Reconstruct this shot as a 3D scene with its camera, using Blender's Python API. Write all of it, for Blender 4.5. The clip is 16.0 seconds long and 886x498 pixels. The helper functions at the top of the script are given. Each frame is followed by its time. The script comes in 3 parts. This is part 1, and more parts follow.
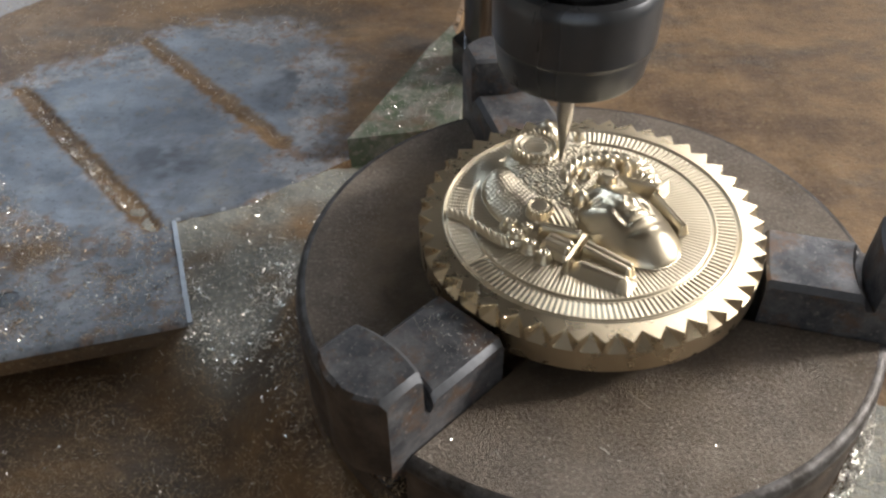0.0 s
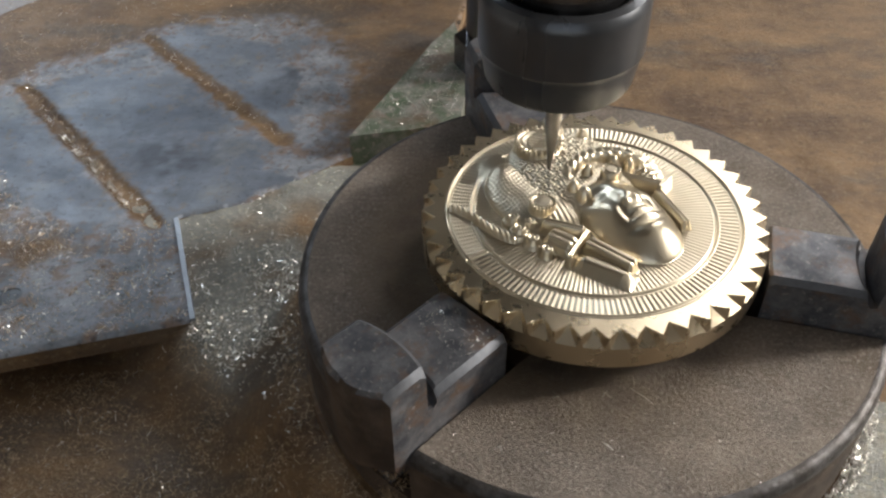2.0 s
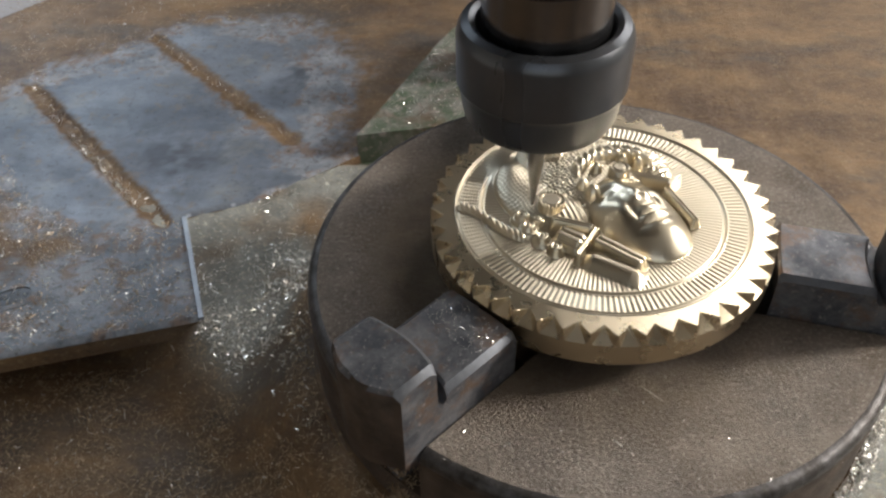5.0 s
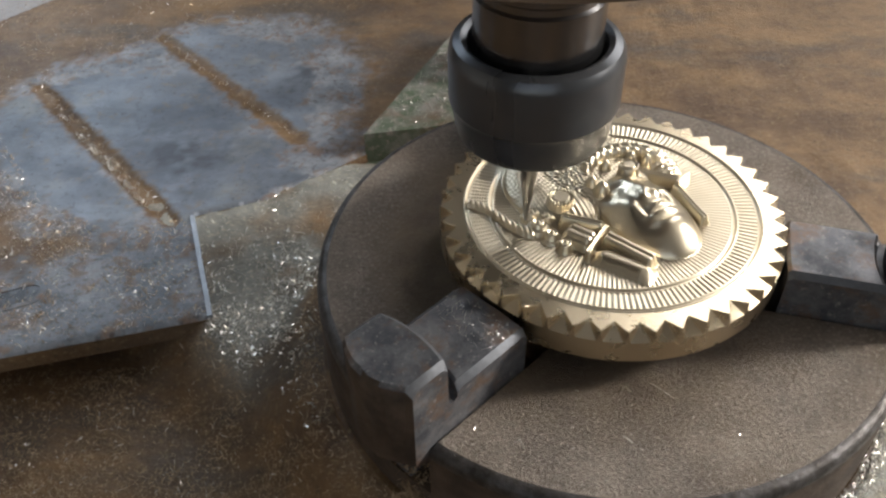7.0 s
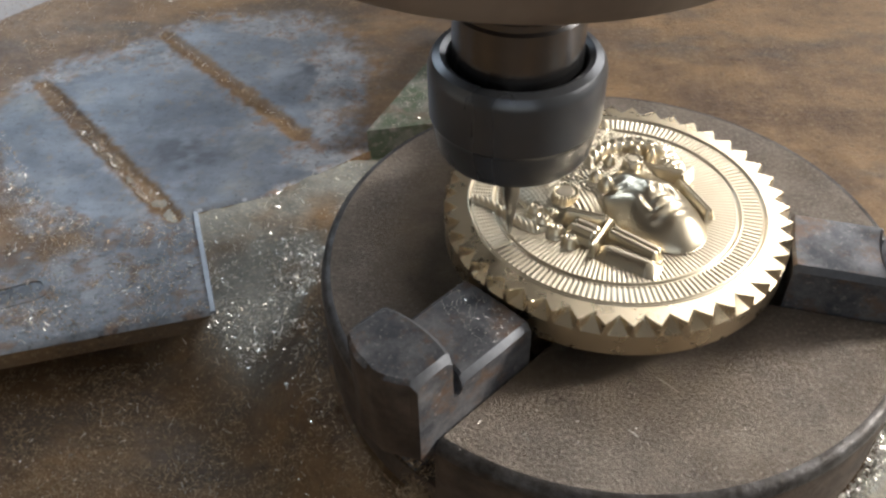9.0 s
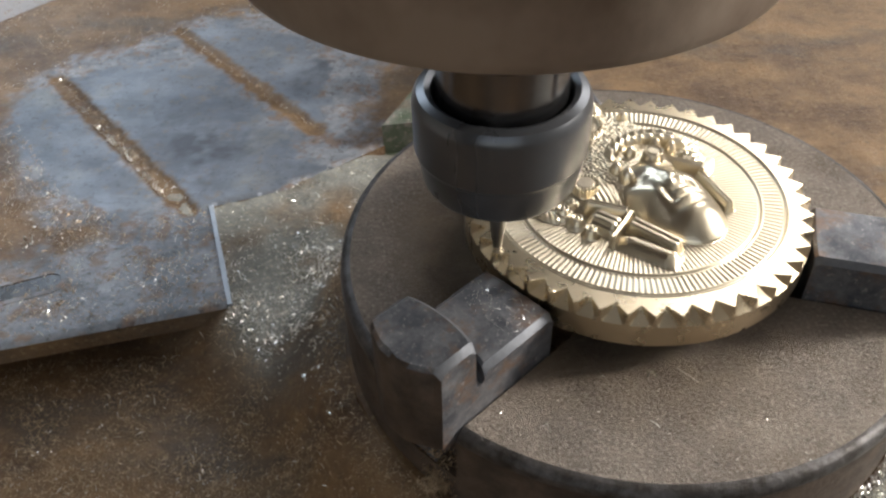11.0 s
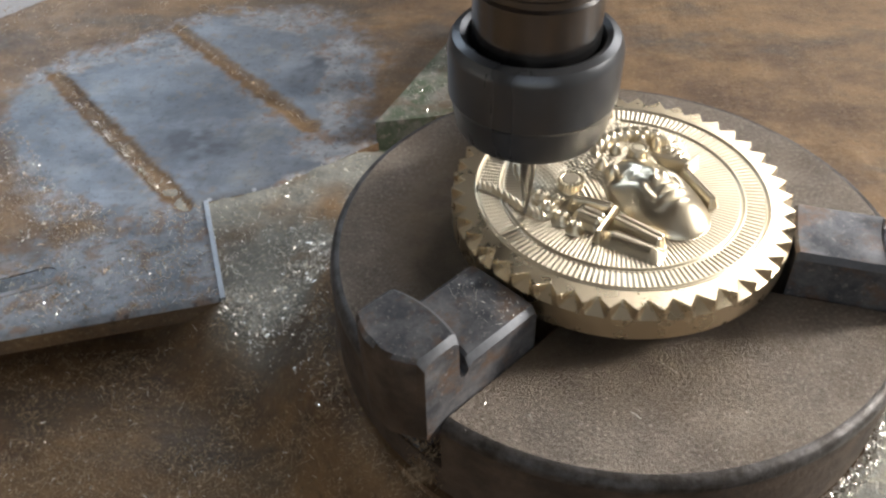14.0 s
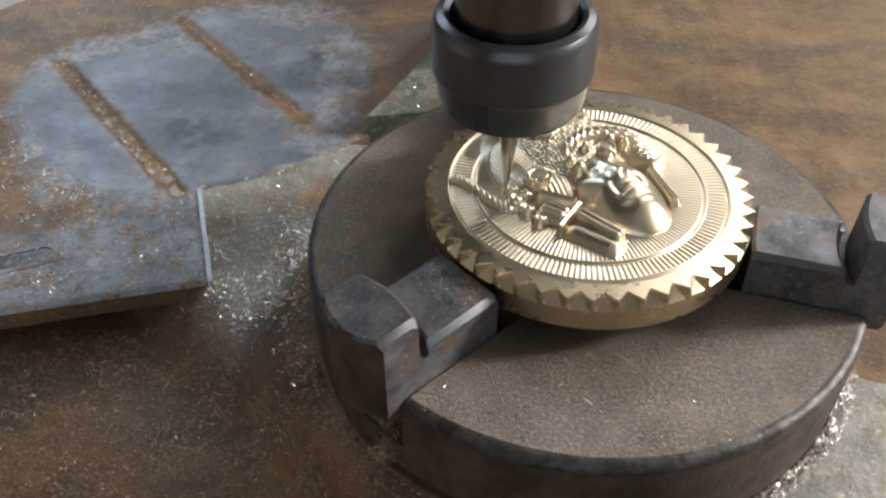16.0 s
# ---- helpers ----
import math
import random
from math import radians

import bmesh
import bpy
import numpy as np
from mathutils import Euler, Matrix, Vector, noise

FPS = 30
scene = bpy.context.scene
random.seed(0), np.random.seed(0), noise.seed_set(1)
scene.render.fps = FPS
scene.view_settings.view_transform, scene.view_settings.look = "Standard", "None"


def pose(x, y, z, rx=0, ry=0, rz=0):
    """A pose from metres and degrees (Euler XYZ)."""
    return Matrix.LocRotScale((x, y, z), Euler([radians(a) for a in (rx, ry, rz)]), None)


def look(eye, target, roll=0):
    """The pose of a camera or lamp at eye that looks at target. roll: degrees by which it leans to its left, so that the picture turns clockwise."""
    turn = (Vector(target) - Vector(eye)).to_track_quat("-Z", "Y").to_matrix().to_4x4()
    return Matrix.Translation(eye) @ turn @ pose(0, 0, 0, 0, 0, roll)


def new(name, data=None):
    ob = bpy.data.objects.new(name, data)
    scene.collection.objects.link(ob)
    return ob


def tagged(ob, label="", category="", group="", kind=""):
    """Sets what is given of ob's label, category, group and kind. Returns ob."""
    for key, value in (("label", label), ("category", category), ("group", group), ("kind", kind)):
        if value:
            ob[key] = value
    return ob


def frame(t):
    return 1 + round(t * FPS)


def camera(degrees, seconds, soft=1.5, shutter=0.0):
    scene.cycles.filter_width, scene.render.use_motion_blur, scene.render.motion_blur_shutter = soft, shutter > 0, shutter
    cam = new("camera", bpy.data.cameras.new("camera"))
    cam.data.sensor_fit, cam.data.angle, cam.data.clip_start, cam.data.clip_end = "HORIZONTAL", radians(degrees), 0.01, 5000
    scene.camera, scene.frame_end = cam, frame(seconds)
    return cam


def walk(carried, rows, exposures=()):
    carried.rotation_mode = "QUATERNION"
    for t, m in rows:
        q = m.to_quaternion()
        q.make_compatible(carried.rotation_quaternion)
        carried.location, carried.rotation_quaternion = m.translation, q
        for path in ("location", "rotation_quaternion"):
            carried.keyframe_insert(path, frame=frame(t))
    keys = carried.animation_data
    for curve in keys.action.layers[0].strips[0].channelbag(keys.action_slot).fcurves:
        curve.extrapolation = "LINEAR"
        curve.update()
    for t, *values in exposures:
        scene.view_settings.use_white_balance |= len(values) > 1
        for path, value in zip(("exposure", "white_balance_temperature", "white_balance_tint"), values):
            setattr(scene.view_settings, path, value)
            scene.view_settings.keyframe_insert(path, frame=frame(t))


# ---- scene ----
cam = camera(55.26, 16.0, soft=2.5)
PATH = [
    (0, (-0.01875, -0.13369, 0.12612), (-0.03198, 0.01985, -0.01653), -0.863),
    (0.5, (-0.01902, -0.13383, 0.12647), (-0.03229, 0.01956, -0.01635), -0.822),
    (1, (-0.01871, -0.13419, 0.12642), (-0.03199, 0.01934, -0.01624), -0.742),
    (1.5, (-0.01916, -0.13383, 0.12632), (-0.03220, 0.01948, -0.01660), -0.815),
    (2, (-0.01918, -0.13422, 0.12567), (-0.03253, 0.01918, -0.01713), -0.883),
    (2.5, (-0.01944, -0.13421, 0.12592), (-0.03277, 0.01898, -0.01710), -0.873),
    (3, (-0.01972, -0.13460, 0.12596), (-0.03330, 0.01857, -0.01706), -1.014),
    (3.5, (-0.01990, -0.13448, 0.12562), (-0.03369, 0.01879, -0.01727), -1.057),
    (4, (-0.02003, -0.13460, 0.12574), (-0.03405, 0.01873, -0.01707), -1.079),
    (6.5, (-0.02084, -0.13560, 0.12525), (-0.03555, 0.01793, -0.01728), -1.280),
    (7, (-0.02154, -0.13592, 0.12530), (-0.03646, 0.01766, -0.01714), -1.292),
    (7.5, (-0.02181, -0.13614, 0.12492), (-0.03674, 0.01759, -0.01737), -1.337),
    (8, (-0.02193, -0.13616, 0.12467), (-0.03711, 0.01753, -0.01763), -1.351),
    (8.5, (-0.02158, -0.13614, 0.12450), (-0.03691, 0.01747, -0.01787), -1.387),
    (9, (-0.02202, -0.13647, 0.12433), (-0.03735, 0.01704, -0.01814), -1.458),
    (11.5, (-0.02530, -0.13884, 0.12259), (-0.04199, 0.01475, -0.01964), -1.610),
    (12, (-0.02504, -0.13938, 0.12226), (-0.04189, 0.01412, -0.02006), -1.670),
    (12.5, (-0.02514, -0.13898, 0.12271), (-0.04212, 0.01421, -0.01992), -1.658),
    (13, (-0.02497, -0.13957, 0.12251), (-0.04216, 0.01368, -0.02003), -1.646),
    (13.5, (-0.02424, -0.14000, 0.12268), (-0.04127, 0.01340, -0.01972), -1.534),
    (14, (-0.02190, -0.14048, 0.12399), (-0.03874, 0.01295, -0.01840), -1.398),
    (14.5, (-0.02203, -0.14064, 0.12365), (-0.03840, 0.01299, -0.01858), -1.314),
    (15, (-0.02040, -0.14186, 0.12407), (-0.03666, 0.01168, -0.01827), -1.099),
    (15.5, (-0.01687, -0.14252, 0.12458), (-0.03390, 0.01083, -0.01787), -0.923),
    (16, (-0.01247, -0.14596, 0.12765), (-0.03240, 0.00672, -0.01515), -0.531),
]
EXPOSURES = [(0.0, 0.0), (4.0, 0.05), (9.0, 0.19), (12.5, 0.40), (16.0, 0.27)]
walk(cam, [(t, look(eye, target, roll)) for t, eye, target, roll in PATH], EXPOSURES)

# ---- daylight: overcast sky outside, a tall workshop window behind the work and low sun from the side ----
world = bpy.data.worlds.new("sky")
scene.world = world
world.use_nodes = True
wn = world.node_tree.nodes
sky = wn.new("ShaderNodeTexSky")
sky.sky_type, sky.sun_disc = "NISHITA", False
sky.sun_elevation, sky.sun_rotation = radians(21), radians(76)
world.node_tree.links.new(sky.outputs[0], wn["Background"].inputs[0])
wn["Background"].inputs[1].default_value = 0.12

sun = new("sun", bpy.data.lights.new("sun", "SUN"))
sun.data.energy, sun.data.angle, sun.data.color = 3.5, radians(9), (1.0, 0.965, 0.905)
sun.matrix_world = look((0.906, 0.226, 0.358), (0, 0, 0))


def window_light(name, eye, target, sx, sz, power, color):
    ob = new(name, bpy.data.lights.new(name, "AREA"))
    ob.data.shape, ob.data.size, ob.data.size_y = "RECTANGLE", sx, sz
    ob.data.energy, ob.data.color = power, color
    ob.matrix_world = look(eye, target)
    return ob


window_light("window_daylight", (0.58, 1.01, 1.04), (0.58, 0, 1.04), 0.54, 1.2, 11.5, (1.0, 0.97, 0.95))
window_light("second_window_daylight", (-0.805, 1.01, 0.72), (-0.805, 0, 0.72), 0.35, 0.38, 3.6, (0.72, 0.85, 1.0))
# added fill from behind the camera, with no known source
window_light("rear_fill_light", (0, -2.01, 0.6), (0, 0, 0.6), 1.75, 1.35, 4.2, (1.0, 0.98, 0.97))
window_light("east_window_daylight", (1.91, 0.28, 0.95), (0, 0.28, 0.95), 1.3, 0.95, 12, (1.0, 0.96, 0.94))

# ---- materials ----


class Net:
    """A small builder of node materials."""

    def __init__(self, name):
        self.m = bpy.data.materials.new(name)
        self.m.use_nodes = True
        self.t = self.m.node_tree
        self.bsdf = self.t.nodes["Principled BSDF"]
        self.co = self.t.nodes.new("ShaderNodeTexCoord").outputs["Object"]

    def link(self, a, b):
        self.t.links.new(a, b)

    def noise(self, scale, detail=4.0, rough=0.6, stretch=None, distort=0.0):
        n = self.t.nodes.new("ShaderNodeTexNoise")
        n.inputs["Scale"].default_value, n.inputs["Detail"].default_value = scale, detail
        n.inputs["Roughness"].default_value, n.inputs["Distortion"].default_value = rough, distort
        co = self.co
        if stretch:
            mp = self.t.nodes.new("ShaderNodeMapping")
            mp.inputs["Scale"].default_value = stretch[:3]
            mp.inputs["Rotation"].default_value = (0, 0, radians(stretch[3]))
            self.link(co, mp.inputs["Vector"])
            co = mp.outputs[0]
        self.link(co, n.inputs["Vector"])
        return n.outputs["Fac"]

    def layer(self, name):
        n = self.t.nodes.new("ShaderNodeAttribute")
        n.attribute_name = name
        return n.outputs["Fac"]

    def voronoi(self, scale):
        n = self.t.nodes.new("ShaderNodeTexVoronoi")
        n.inputs["Scale"].default_value = scale
        self.link(self.co, n.inputs["Vector"])
        return n.outputs["Distance"]

    def ramp(self, fac, *stops):
        r = self.t.nodes.new("ShaderNodeValToRGB")
        el = r.color_ramp.elements
        while len(el) < len(stops):
            el.new(0.5)
        for e, (p, c) in zip(el, stops):
            e.position = p
            e.color = (c, c, c, 1) if isinstance(c, (int, float)) else (*c, 1)
        self.link(fac, r.inputs[0])
        return r.outputs[0]

    def mix(self, fac, a, b, mode="MIX"):
        n = self.t.nodes.new("ShaderNodeMix")
        n.data_type, n.blend_type = "RGBA", mode
        for sock, v in ((n.inputs[0], fac), (n.inputs[6], a), (n.inputs[7], b)):
            if isinstance(v, (int, float)):
                sock.default_value = v
            elif isinstance(v, tuple):
                sock.default_value = (*v, 1)
            else:
                self.link(v, sock)
        return n.outputs[2]

    def set(self, **kw):
        for k, v in kw.items():
            sock = self.bsdf.inputs[{"color": "Base Color", "rough": "Roughness", "metal": "Metallic", "spec": "Specular IOR Level", "coat": "Coat Weight"}[k]]
            if isinstance(v, (int, float)):
                sock.default_value = v
            elif isinstance(v, tuple):
                sock.default_value = (*v, 1)
            else:
                self.link(v, sock)
        return self

    def bump(self, height, dist, strength=1.0):
        b = self.t.nodes.new("ShaderNodeBump")
        b.inputs["Distance"].default_value, b.inputs["Strength"].default_value = dist, strength
        self.link(height, b.inputs["Height"])
        if self.bsdf.inputs["Normal"].links:
            self.link(self.bsdf.inputs["Normal"].links[0].from_socket, b.inputs["Normal"])
        self.link(b.outputs[0], self.bsdf.inputs["Normal"])
        return self


def turned_brass_material():
    n = Net("turned_brass_rim")
    tint = n.mix(n.noise(140, 4), (0.60, 0.49, 0.325), (0.69, 0.59, 0.43))
    n.set(color=tint, metal=1.0, rough=n.ramp(n.noise(260, 5), (0.3, 0.25), (0.75, 0.33)))
    return n.bump(n.noise(900, 3, 0.7), 0.00003, 0.2).m


def brass_material():
    n = Net("machined_brass")
    tint = n.mix(n.noise(140, 4), (0.63, 0.54, 0.39), (0.71, 0.63, 0.49))
    n.set(color=tint, metal=1.0, rough=n.ramp(n.noise(260, 5), (0.3, 0.29), (0.75, 0.37)))
    return n.bump(n.noise(2600, 3, 0.7, (1, 0.25, 1, 20)), 0.00002, 0.25).m


def chuck_material():
    n = Net("cast_chuck_steel")
    c = n.mix(n.ramp(n.noise(55, 6, 0.65), (0.36, 0), (0.66, 1)), (0.155, 0.128, 0.108), (0.27, 0.225, 0.185))
    c = n.mix(n.ramp(n.noise(24, 5, 0.7), (0.48, 0), (0.70, 0.7)), c, (0.12, 0.08, 0.048))
    c = n.mix(n.ramp(n.noise(1250, 3, 0.65), (0.52, 0), (0.66, 0.6)), c, (0.42, 0.375, 0.325))
    c = n.mix(n.ramp(n.noise(950, 3, 0.65), (0.55, 0), (0.68, 0.5)), c, (0.05, 0.042, 0.034))
    # brown residue, which also carries the painted shade left of the medallion
    oil_shade = n.mix(n.ramp(n.noise(70, 6, 0.7), (0.36, 0), (0.66, 1)), (0.075, 0.053, 0.035), (0.185, 0.135, 0.085))
    oil_shade = n.mix(n.ramp(n.noise(800, 4, 0.7), (0.54, 0), (0.7, 0.5)), oil_shade, (0.22, 0.18, 0.13))
    c = n.mix(n.ramp(n.mix(0.35, n.layer("oil_shaded"), n.noise(60, 5, 0.7)), (0.30, 0), (0.62, 0.85)), c, oil_shade)
    n.set(color=c, metal=0.5, rough=n.ramp(n.noise(90, 5), (0.3, 0.34), (0.7, 0.50)))
    return n.bump(n.noise(1500, 4, 0.75), 0.0008, 1.0).bump(n.noise(420, 4, 0.7), 0.00014, 0.3).m


def jaw_material():
    n = Net("dark_hardened_steel")
    c = n.mix(n.ramp(n.noise(170, 6, 0.7), (0.4, 0), (0.65, 1)), (0.07, 0.073, 0.082), (0.18, 0.178, 0.185))
    c = n.mix(n.ramp(n.noise(130, 6, 0.75), (0.50, 0), (0.64, 0.8)), c, (0.165, 0.10, 0.062))
    c = n.mix(n.ramp(n.noise(900, 3, 0.7), (0.60, 0), (0.70, 0.7)), c, (0.34, 0.31, 0.30))
    n.set(color=c, metal=0.5, rough=n.ramp(n.noise(210, 5), (0.3, 0.40), (0.7, 0.60)))
    return n.bump(n.noise(1000, 4, 0.7), 0.00014, 0.7).m


def worn_material():
    n = Net("worn_jaw_edge")
    n.set(color=n.mix(n.noise(500, 4, 0.7), (0.07, 0.073, 0.082), (0.18, 0.185, 0.20)), metal=0.55, rough=0.55)
    return n.bump(n.noise(900, 4, 0.7), 0.00012, 0.6).m


def rim_material():
    n = Net("rubbed_chuck_rim")
    c = n.mix(n.ramp(n.noise(160, 6, 0.7), (0.42, 0), (0.62, 1)), (0.045, 0.039, 0.035), (0.12, 0.113, 0.112))
    c = n.mix(n.ramp(n.noise(900, 3, 0.7), (0.56, 0), (0.70, 0.7)), c, (0.07, 0.06, 0.05))
    n.set(color=c, metal=0.65, rough=n.ramp(n.noise(300, 4), (0.3, 0.34), (0.7, 0.55)))
    return n.bump(n.noise(900, 4, 0.7), 0.0003, 0.7).m


def shaded_oily_material():
    # oily steel with the shade of flanks and recesses put into its colour
    n = Net("oily_shaded_steel")
    c = n.mix(n.ramp(n.noise(120, 6, 0.7), (0.4, 0), (0.65, 1)), (0.042, 0.029, 0.021), (0.10, 0.07, 0.05))
    n.set(color=c, metal=0.1, rough=n.ramp(n.noise(200, 4), (0.3, 0.6), (0.7, 0.8)))
    return n.bump(n.noise(900, 4, 0.7), 0.00025, 0.7).m


def dust(n):
    """Brown layer of rust and fine brass dust."""
    c = n.mix(n.ramp(n.noise(26, 7, 0.72, (0.75, 1.3, 1, -38)), (0.38, 0), (0.64, 1)), (0.105, 0.060, 0.031), (0.265, 0.163, 0.078))
    c = n.mix(n.ramp(n.noise(13, 5, 0.65, (0.6, 1.5, 1, -38)), (0.52, 0), (0.62, 0.8)), c, (0.085, 0.07, 0.058))
    c = n.mix(n.ramp(n.noise(700, 3, 0.7), (0.56, 0), (0.72, 0.7)), c, (0.34, 0.26, 0.14))
    return n.mix(n.ramp(n.noise(300, 4, 0.7), (0.58, 0), (0.7, 0.7)), c, (0.06, 0.042, 0.025))


def grey(n):
    """Bare grey steel seen between swarf."""
    c = n.mix(n.ramp(n.noise(60, 6, 0.7), (0.38, 0), (0.64, 1)), (0.17, 0.17, 0.155), (0.34, 0.335, 0.30))
    c = n.mix(n.ramp(n.noise(35, 5, 0.7), (0.57, 0), (0.72, 0.7)), c, (0.18, 0.12, 0.06))
    return n.mix(n.ramp(n.noise(850, 3, 0.7), (0.55, 0), (0.68, 0.85)), c, (0.46, 0.42, 0.32))


def bed_material():
    n = Net("rusty_bed_with_brass_dust")
    n.set(color=n.mix(n.layer("bare"), dust(n), grey(n)), metal=0.15, rough=0.58)
    return n.bump(n.noise(650, 4, 0.7), 0.0006, 0.8).m


def plate_material():
    n = Net("worn_rusty_steel_plate")
    c = n.mix(n.ramp(n.noise(70, 6, 0.75), (0.40, 0), (0.62, 1)), (0.15, 0.17, 0.20), (0.31, 0.32, 0.345))
    c = n.mix(n.ramp(n.noise(150, 6, 0.75, None, 0.4), (0.50, 0), (0.60, 0.8)), c, (0.21, 0.14, 0.10))
    c = n.mix(n.ramp(n.noise(420, 5, 0.75), (0.54, 0), (0.66, 0.75)), c, (0.055, 0.05, 0.048))
    # wiped steel, its blue a sky reflection put into the colour
    w = n.mix(n.ramp(n.noise(26, 6, 0.65, (1, 1.4, 1, 44)), (0.36, 0), (0.64, 1)), (0.115, 0.135, 0.17), (0.255, 0.29, 0.345))
    w = n.mix(n.ramp(n.noise(90, 7, 0.75), (0.46, 0), (0.62, 0.6)), w, (0.17, 0.185, 0.21))
    w = n.mix(n.ramp(n.noise(38, 5, 0.7), (0.54, 0), (0.68, 0.6)), w, (0.27, 0.275, 0.26))
    w = n.mix(n.ramp(n.noise(140, 6, 0.75), (0.55, 0), (0.66, 0.7)), w, (0.24, 0.19, 0.14))
    w = n.mix(n.ramp(n.noise(520, 4, 0.75), (0.56, 0), (0.68, 0.7)), w, (0.085, 0.085, 0.095))
    w = n.mix(n.ramp(n.noise(220, 4, 0.7, (0.12, 1.5, 1, 40)), (0.60, 0), (0.78, 0.2)), w, (0.46, 0.49, 0.54))
    w = n.mix(n.ramp(n.layer("stain"), (0.08, 0), (0.95, 0.9)), w, n.mix(n.noise(160, 6, 0.75), (0.03, 0.037, 0.05), (0.10, 0.11, 0.13)))
    c = n.mix(n.ramp(n.layer("wiped"), (0.1, 0), (0.75, 1)), c, w)
    c = n.mix(n.layer("dusty"), c, dust(n))
    n.set(color=c, metal=0.35, rough=n.ramp(n.noise(160, 5), (0.3, 0.40), (0.7, 0.58)))
    return n.bump(n.noise(600, 5, 0.7), 0.0002, 0.6).m


def wiped_material():
    n = Net("bright_worn_steel")
    n.set(color=n.mix(n.noise(300, 5, 0.7), (0.25, 0.27, 0.30), (0.50, 0.52, 0.55)), metal=0.7, rough=n.ramp(n.noise(500, 4), (0.3, 0.3), (0.7, 0.5)))
    return n.bump(n.noise(800, 4), 0.0001, 0.5).m


def zone_material():
    n = Net("grey_steel_under_swarf")
    n.set(color=grey(n), metal=0.35, rough=0.5)
    return n.bump(n.noise(800, 4, 0.7), 0.0005, 0.8).m


def green_material():
    n = Net("chipped_green_paint")
    c = n.mix(n.ramp(n.noise(90, 5, 0.7), (0.42, 0), (0.6, 1)), (0.085, 0.11, 0.07), (0.22, 0.215, 0.19))
    c = n.mix(n.ramp(n.noise(420, 4, 0.7), (0.54, 0), (0.66, 0.8)), c, (0.34, 0.28, 0.25))
    c = n.mix(n.ramp(n.noise(60, 5, 0.7), (0.52, 0), (0.64, 0.8)), c, (0.13, 0.085, 0.055))
    n.set(color=c, rough=0.45)
    return n.bump(n.noise(600, 4), 0.0004, 0.7).m


def nut_material():
    n = Net("black_oxide_steel")
    c = n.mix(n.noise(200, 4), (0.075, 0.08, 0.088), (0.11, 0.112, 0.118))
    n.set(color=c, metal=0.6, rough=n.ramp(n.noise(150, 4, 0.6, (1, 1, 0.1, 0)), (0.3, 0.24), (0.7, 0.34)))
    return n.bump(n.noise(900, 3), 0.00003, 0.4).m


def shank_material():
    n = Net("turned_steel_shank")
    c = n.mix(n.noise(120, 4), (0.12, 0.118, 0.12), (0.205, 0.20, 0.20))
    n.set(color=c, metal=0.95, rough=n.ramp(n.noise(300, 4, 0.6, (0.1, 0.1, 1, 0)), (0.3, 0.16), (0.7, 0.26)))
    return n.m


def housing_material():
    n = Net("rust_stained_spindle_housing")
    c = n.mix(n.ramp(n.noise(30, 5, 0.6), (0.4, 0), (0.65, 1)), (0.13, 0.09, 0.062), (0.30, 0.24, 0.19))
    n.set(color=c, metal=0.4, rough=0.5)
    return n.bump(n.noise(300, 4), 0.0002, 0.4).m


def cutter_material():
    n = Net("carbide_cutter")
    n.set(color=n.mix(n.noise(400, 3), (0.26, 0.255, 0.25), (0.38, 0.375, 0.365)), metal=1.0, rough=0.28)
    return n.m


def chip_material(name, a, b, rough, metal=1.0):
    n = Net(name)
    r = n.t.nodes.new("ShaderNodeNewGeometry").outputs["Random Per Island"]
    n.set(color=n.ramp(r, (0.0, a), (1.0, b)), metal=metal, rough=rough)
    return n.m


def plain_material(name, a, b, scale, rough, bump=0.001):
    n = Net(name)
    n.set(color=n.mix(n.noise(scale, 5, 0.65), a, b), rough=rough)
    return n.bump(n.noise(scale * 8, 4), bump, 0.4).m


TURNED, BRASS, CHUCK, JAW = turned_brass_material(), brass_material(), chuck_material(), jaw_material()
BED, PLATE, WIPED, ZONE = bed_material(), plate_material(), wiped_material(), zone_material()
WORN, SHADED_OILY, RIM = worn_material(), shaded_oily_material(), rim_material()
GREEN, NUT, SHANK, HOUSING, CUTTER = green_material(), nut_material(), shank_material(), housing_material(), cutter_material()
CHIP = chip_material("bright_brass_swarf", (0.68, 0.63, 0.53), (0.95, 0.93, 0.89), 0.3)
DULL_CHIP = chip_material("dull_brass_swarf", (0.27, 0.185, 0.11), (0.56, 0.44, 0.30), 0.42, 0.55)
PLASTER = plain_material("pale_plaster", (0.58, 0.56, 0.52), (0.68, 0.66, 0.62), 3, 0.85)
# unseen walls, kept dark so that the brass mirrors less light
DARK_WALL = plain_material("dark_grey_wall_paint", (0.045, 0.043, 0.042), (0.07, 0.067, 0.064), 3, 0.85)
BROWN_WALL = plain_material("dark_brown_wall_paint", (0.07, 0.05, 0.036), (0.11, 0.08, 0.056), 3, 0.85)
CONCRETE = plain_material("workshop_concrete", (0.22, 0.21, 0.2), (0.32, 0.31, 0.29), 4, 0.8)
CEIL = plain_material("ceiling_paint", (0.6, 0.59, 0.56), (0.68, 0.67, 0.64), 2, 0.9)
PAINT = plain_material("grey_machine_paint", (0.30, 0.29, 0.30), (0.40, 0.39, 0.40), 18, 0.5)
FRAME = plain_material("grey_window_frame", (0.3, 0.31, 0.31), (0.38, 0.39, 0.39), 12, 0.5)

# ---- mesh helpers; coordinates in millimetres ----
MM = 0.001


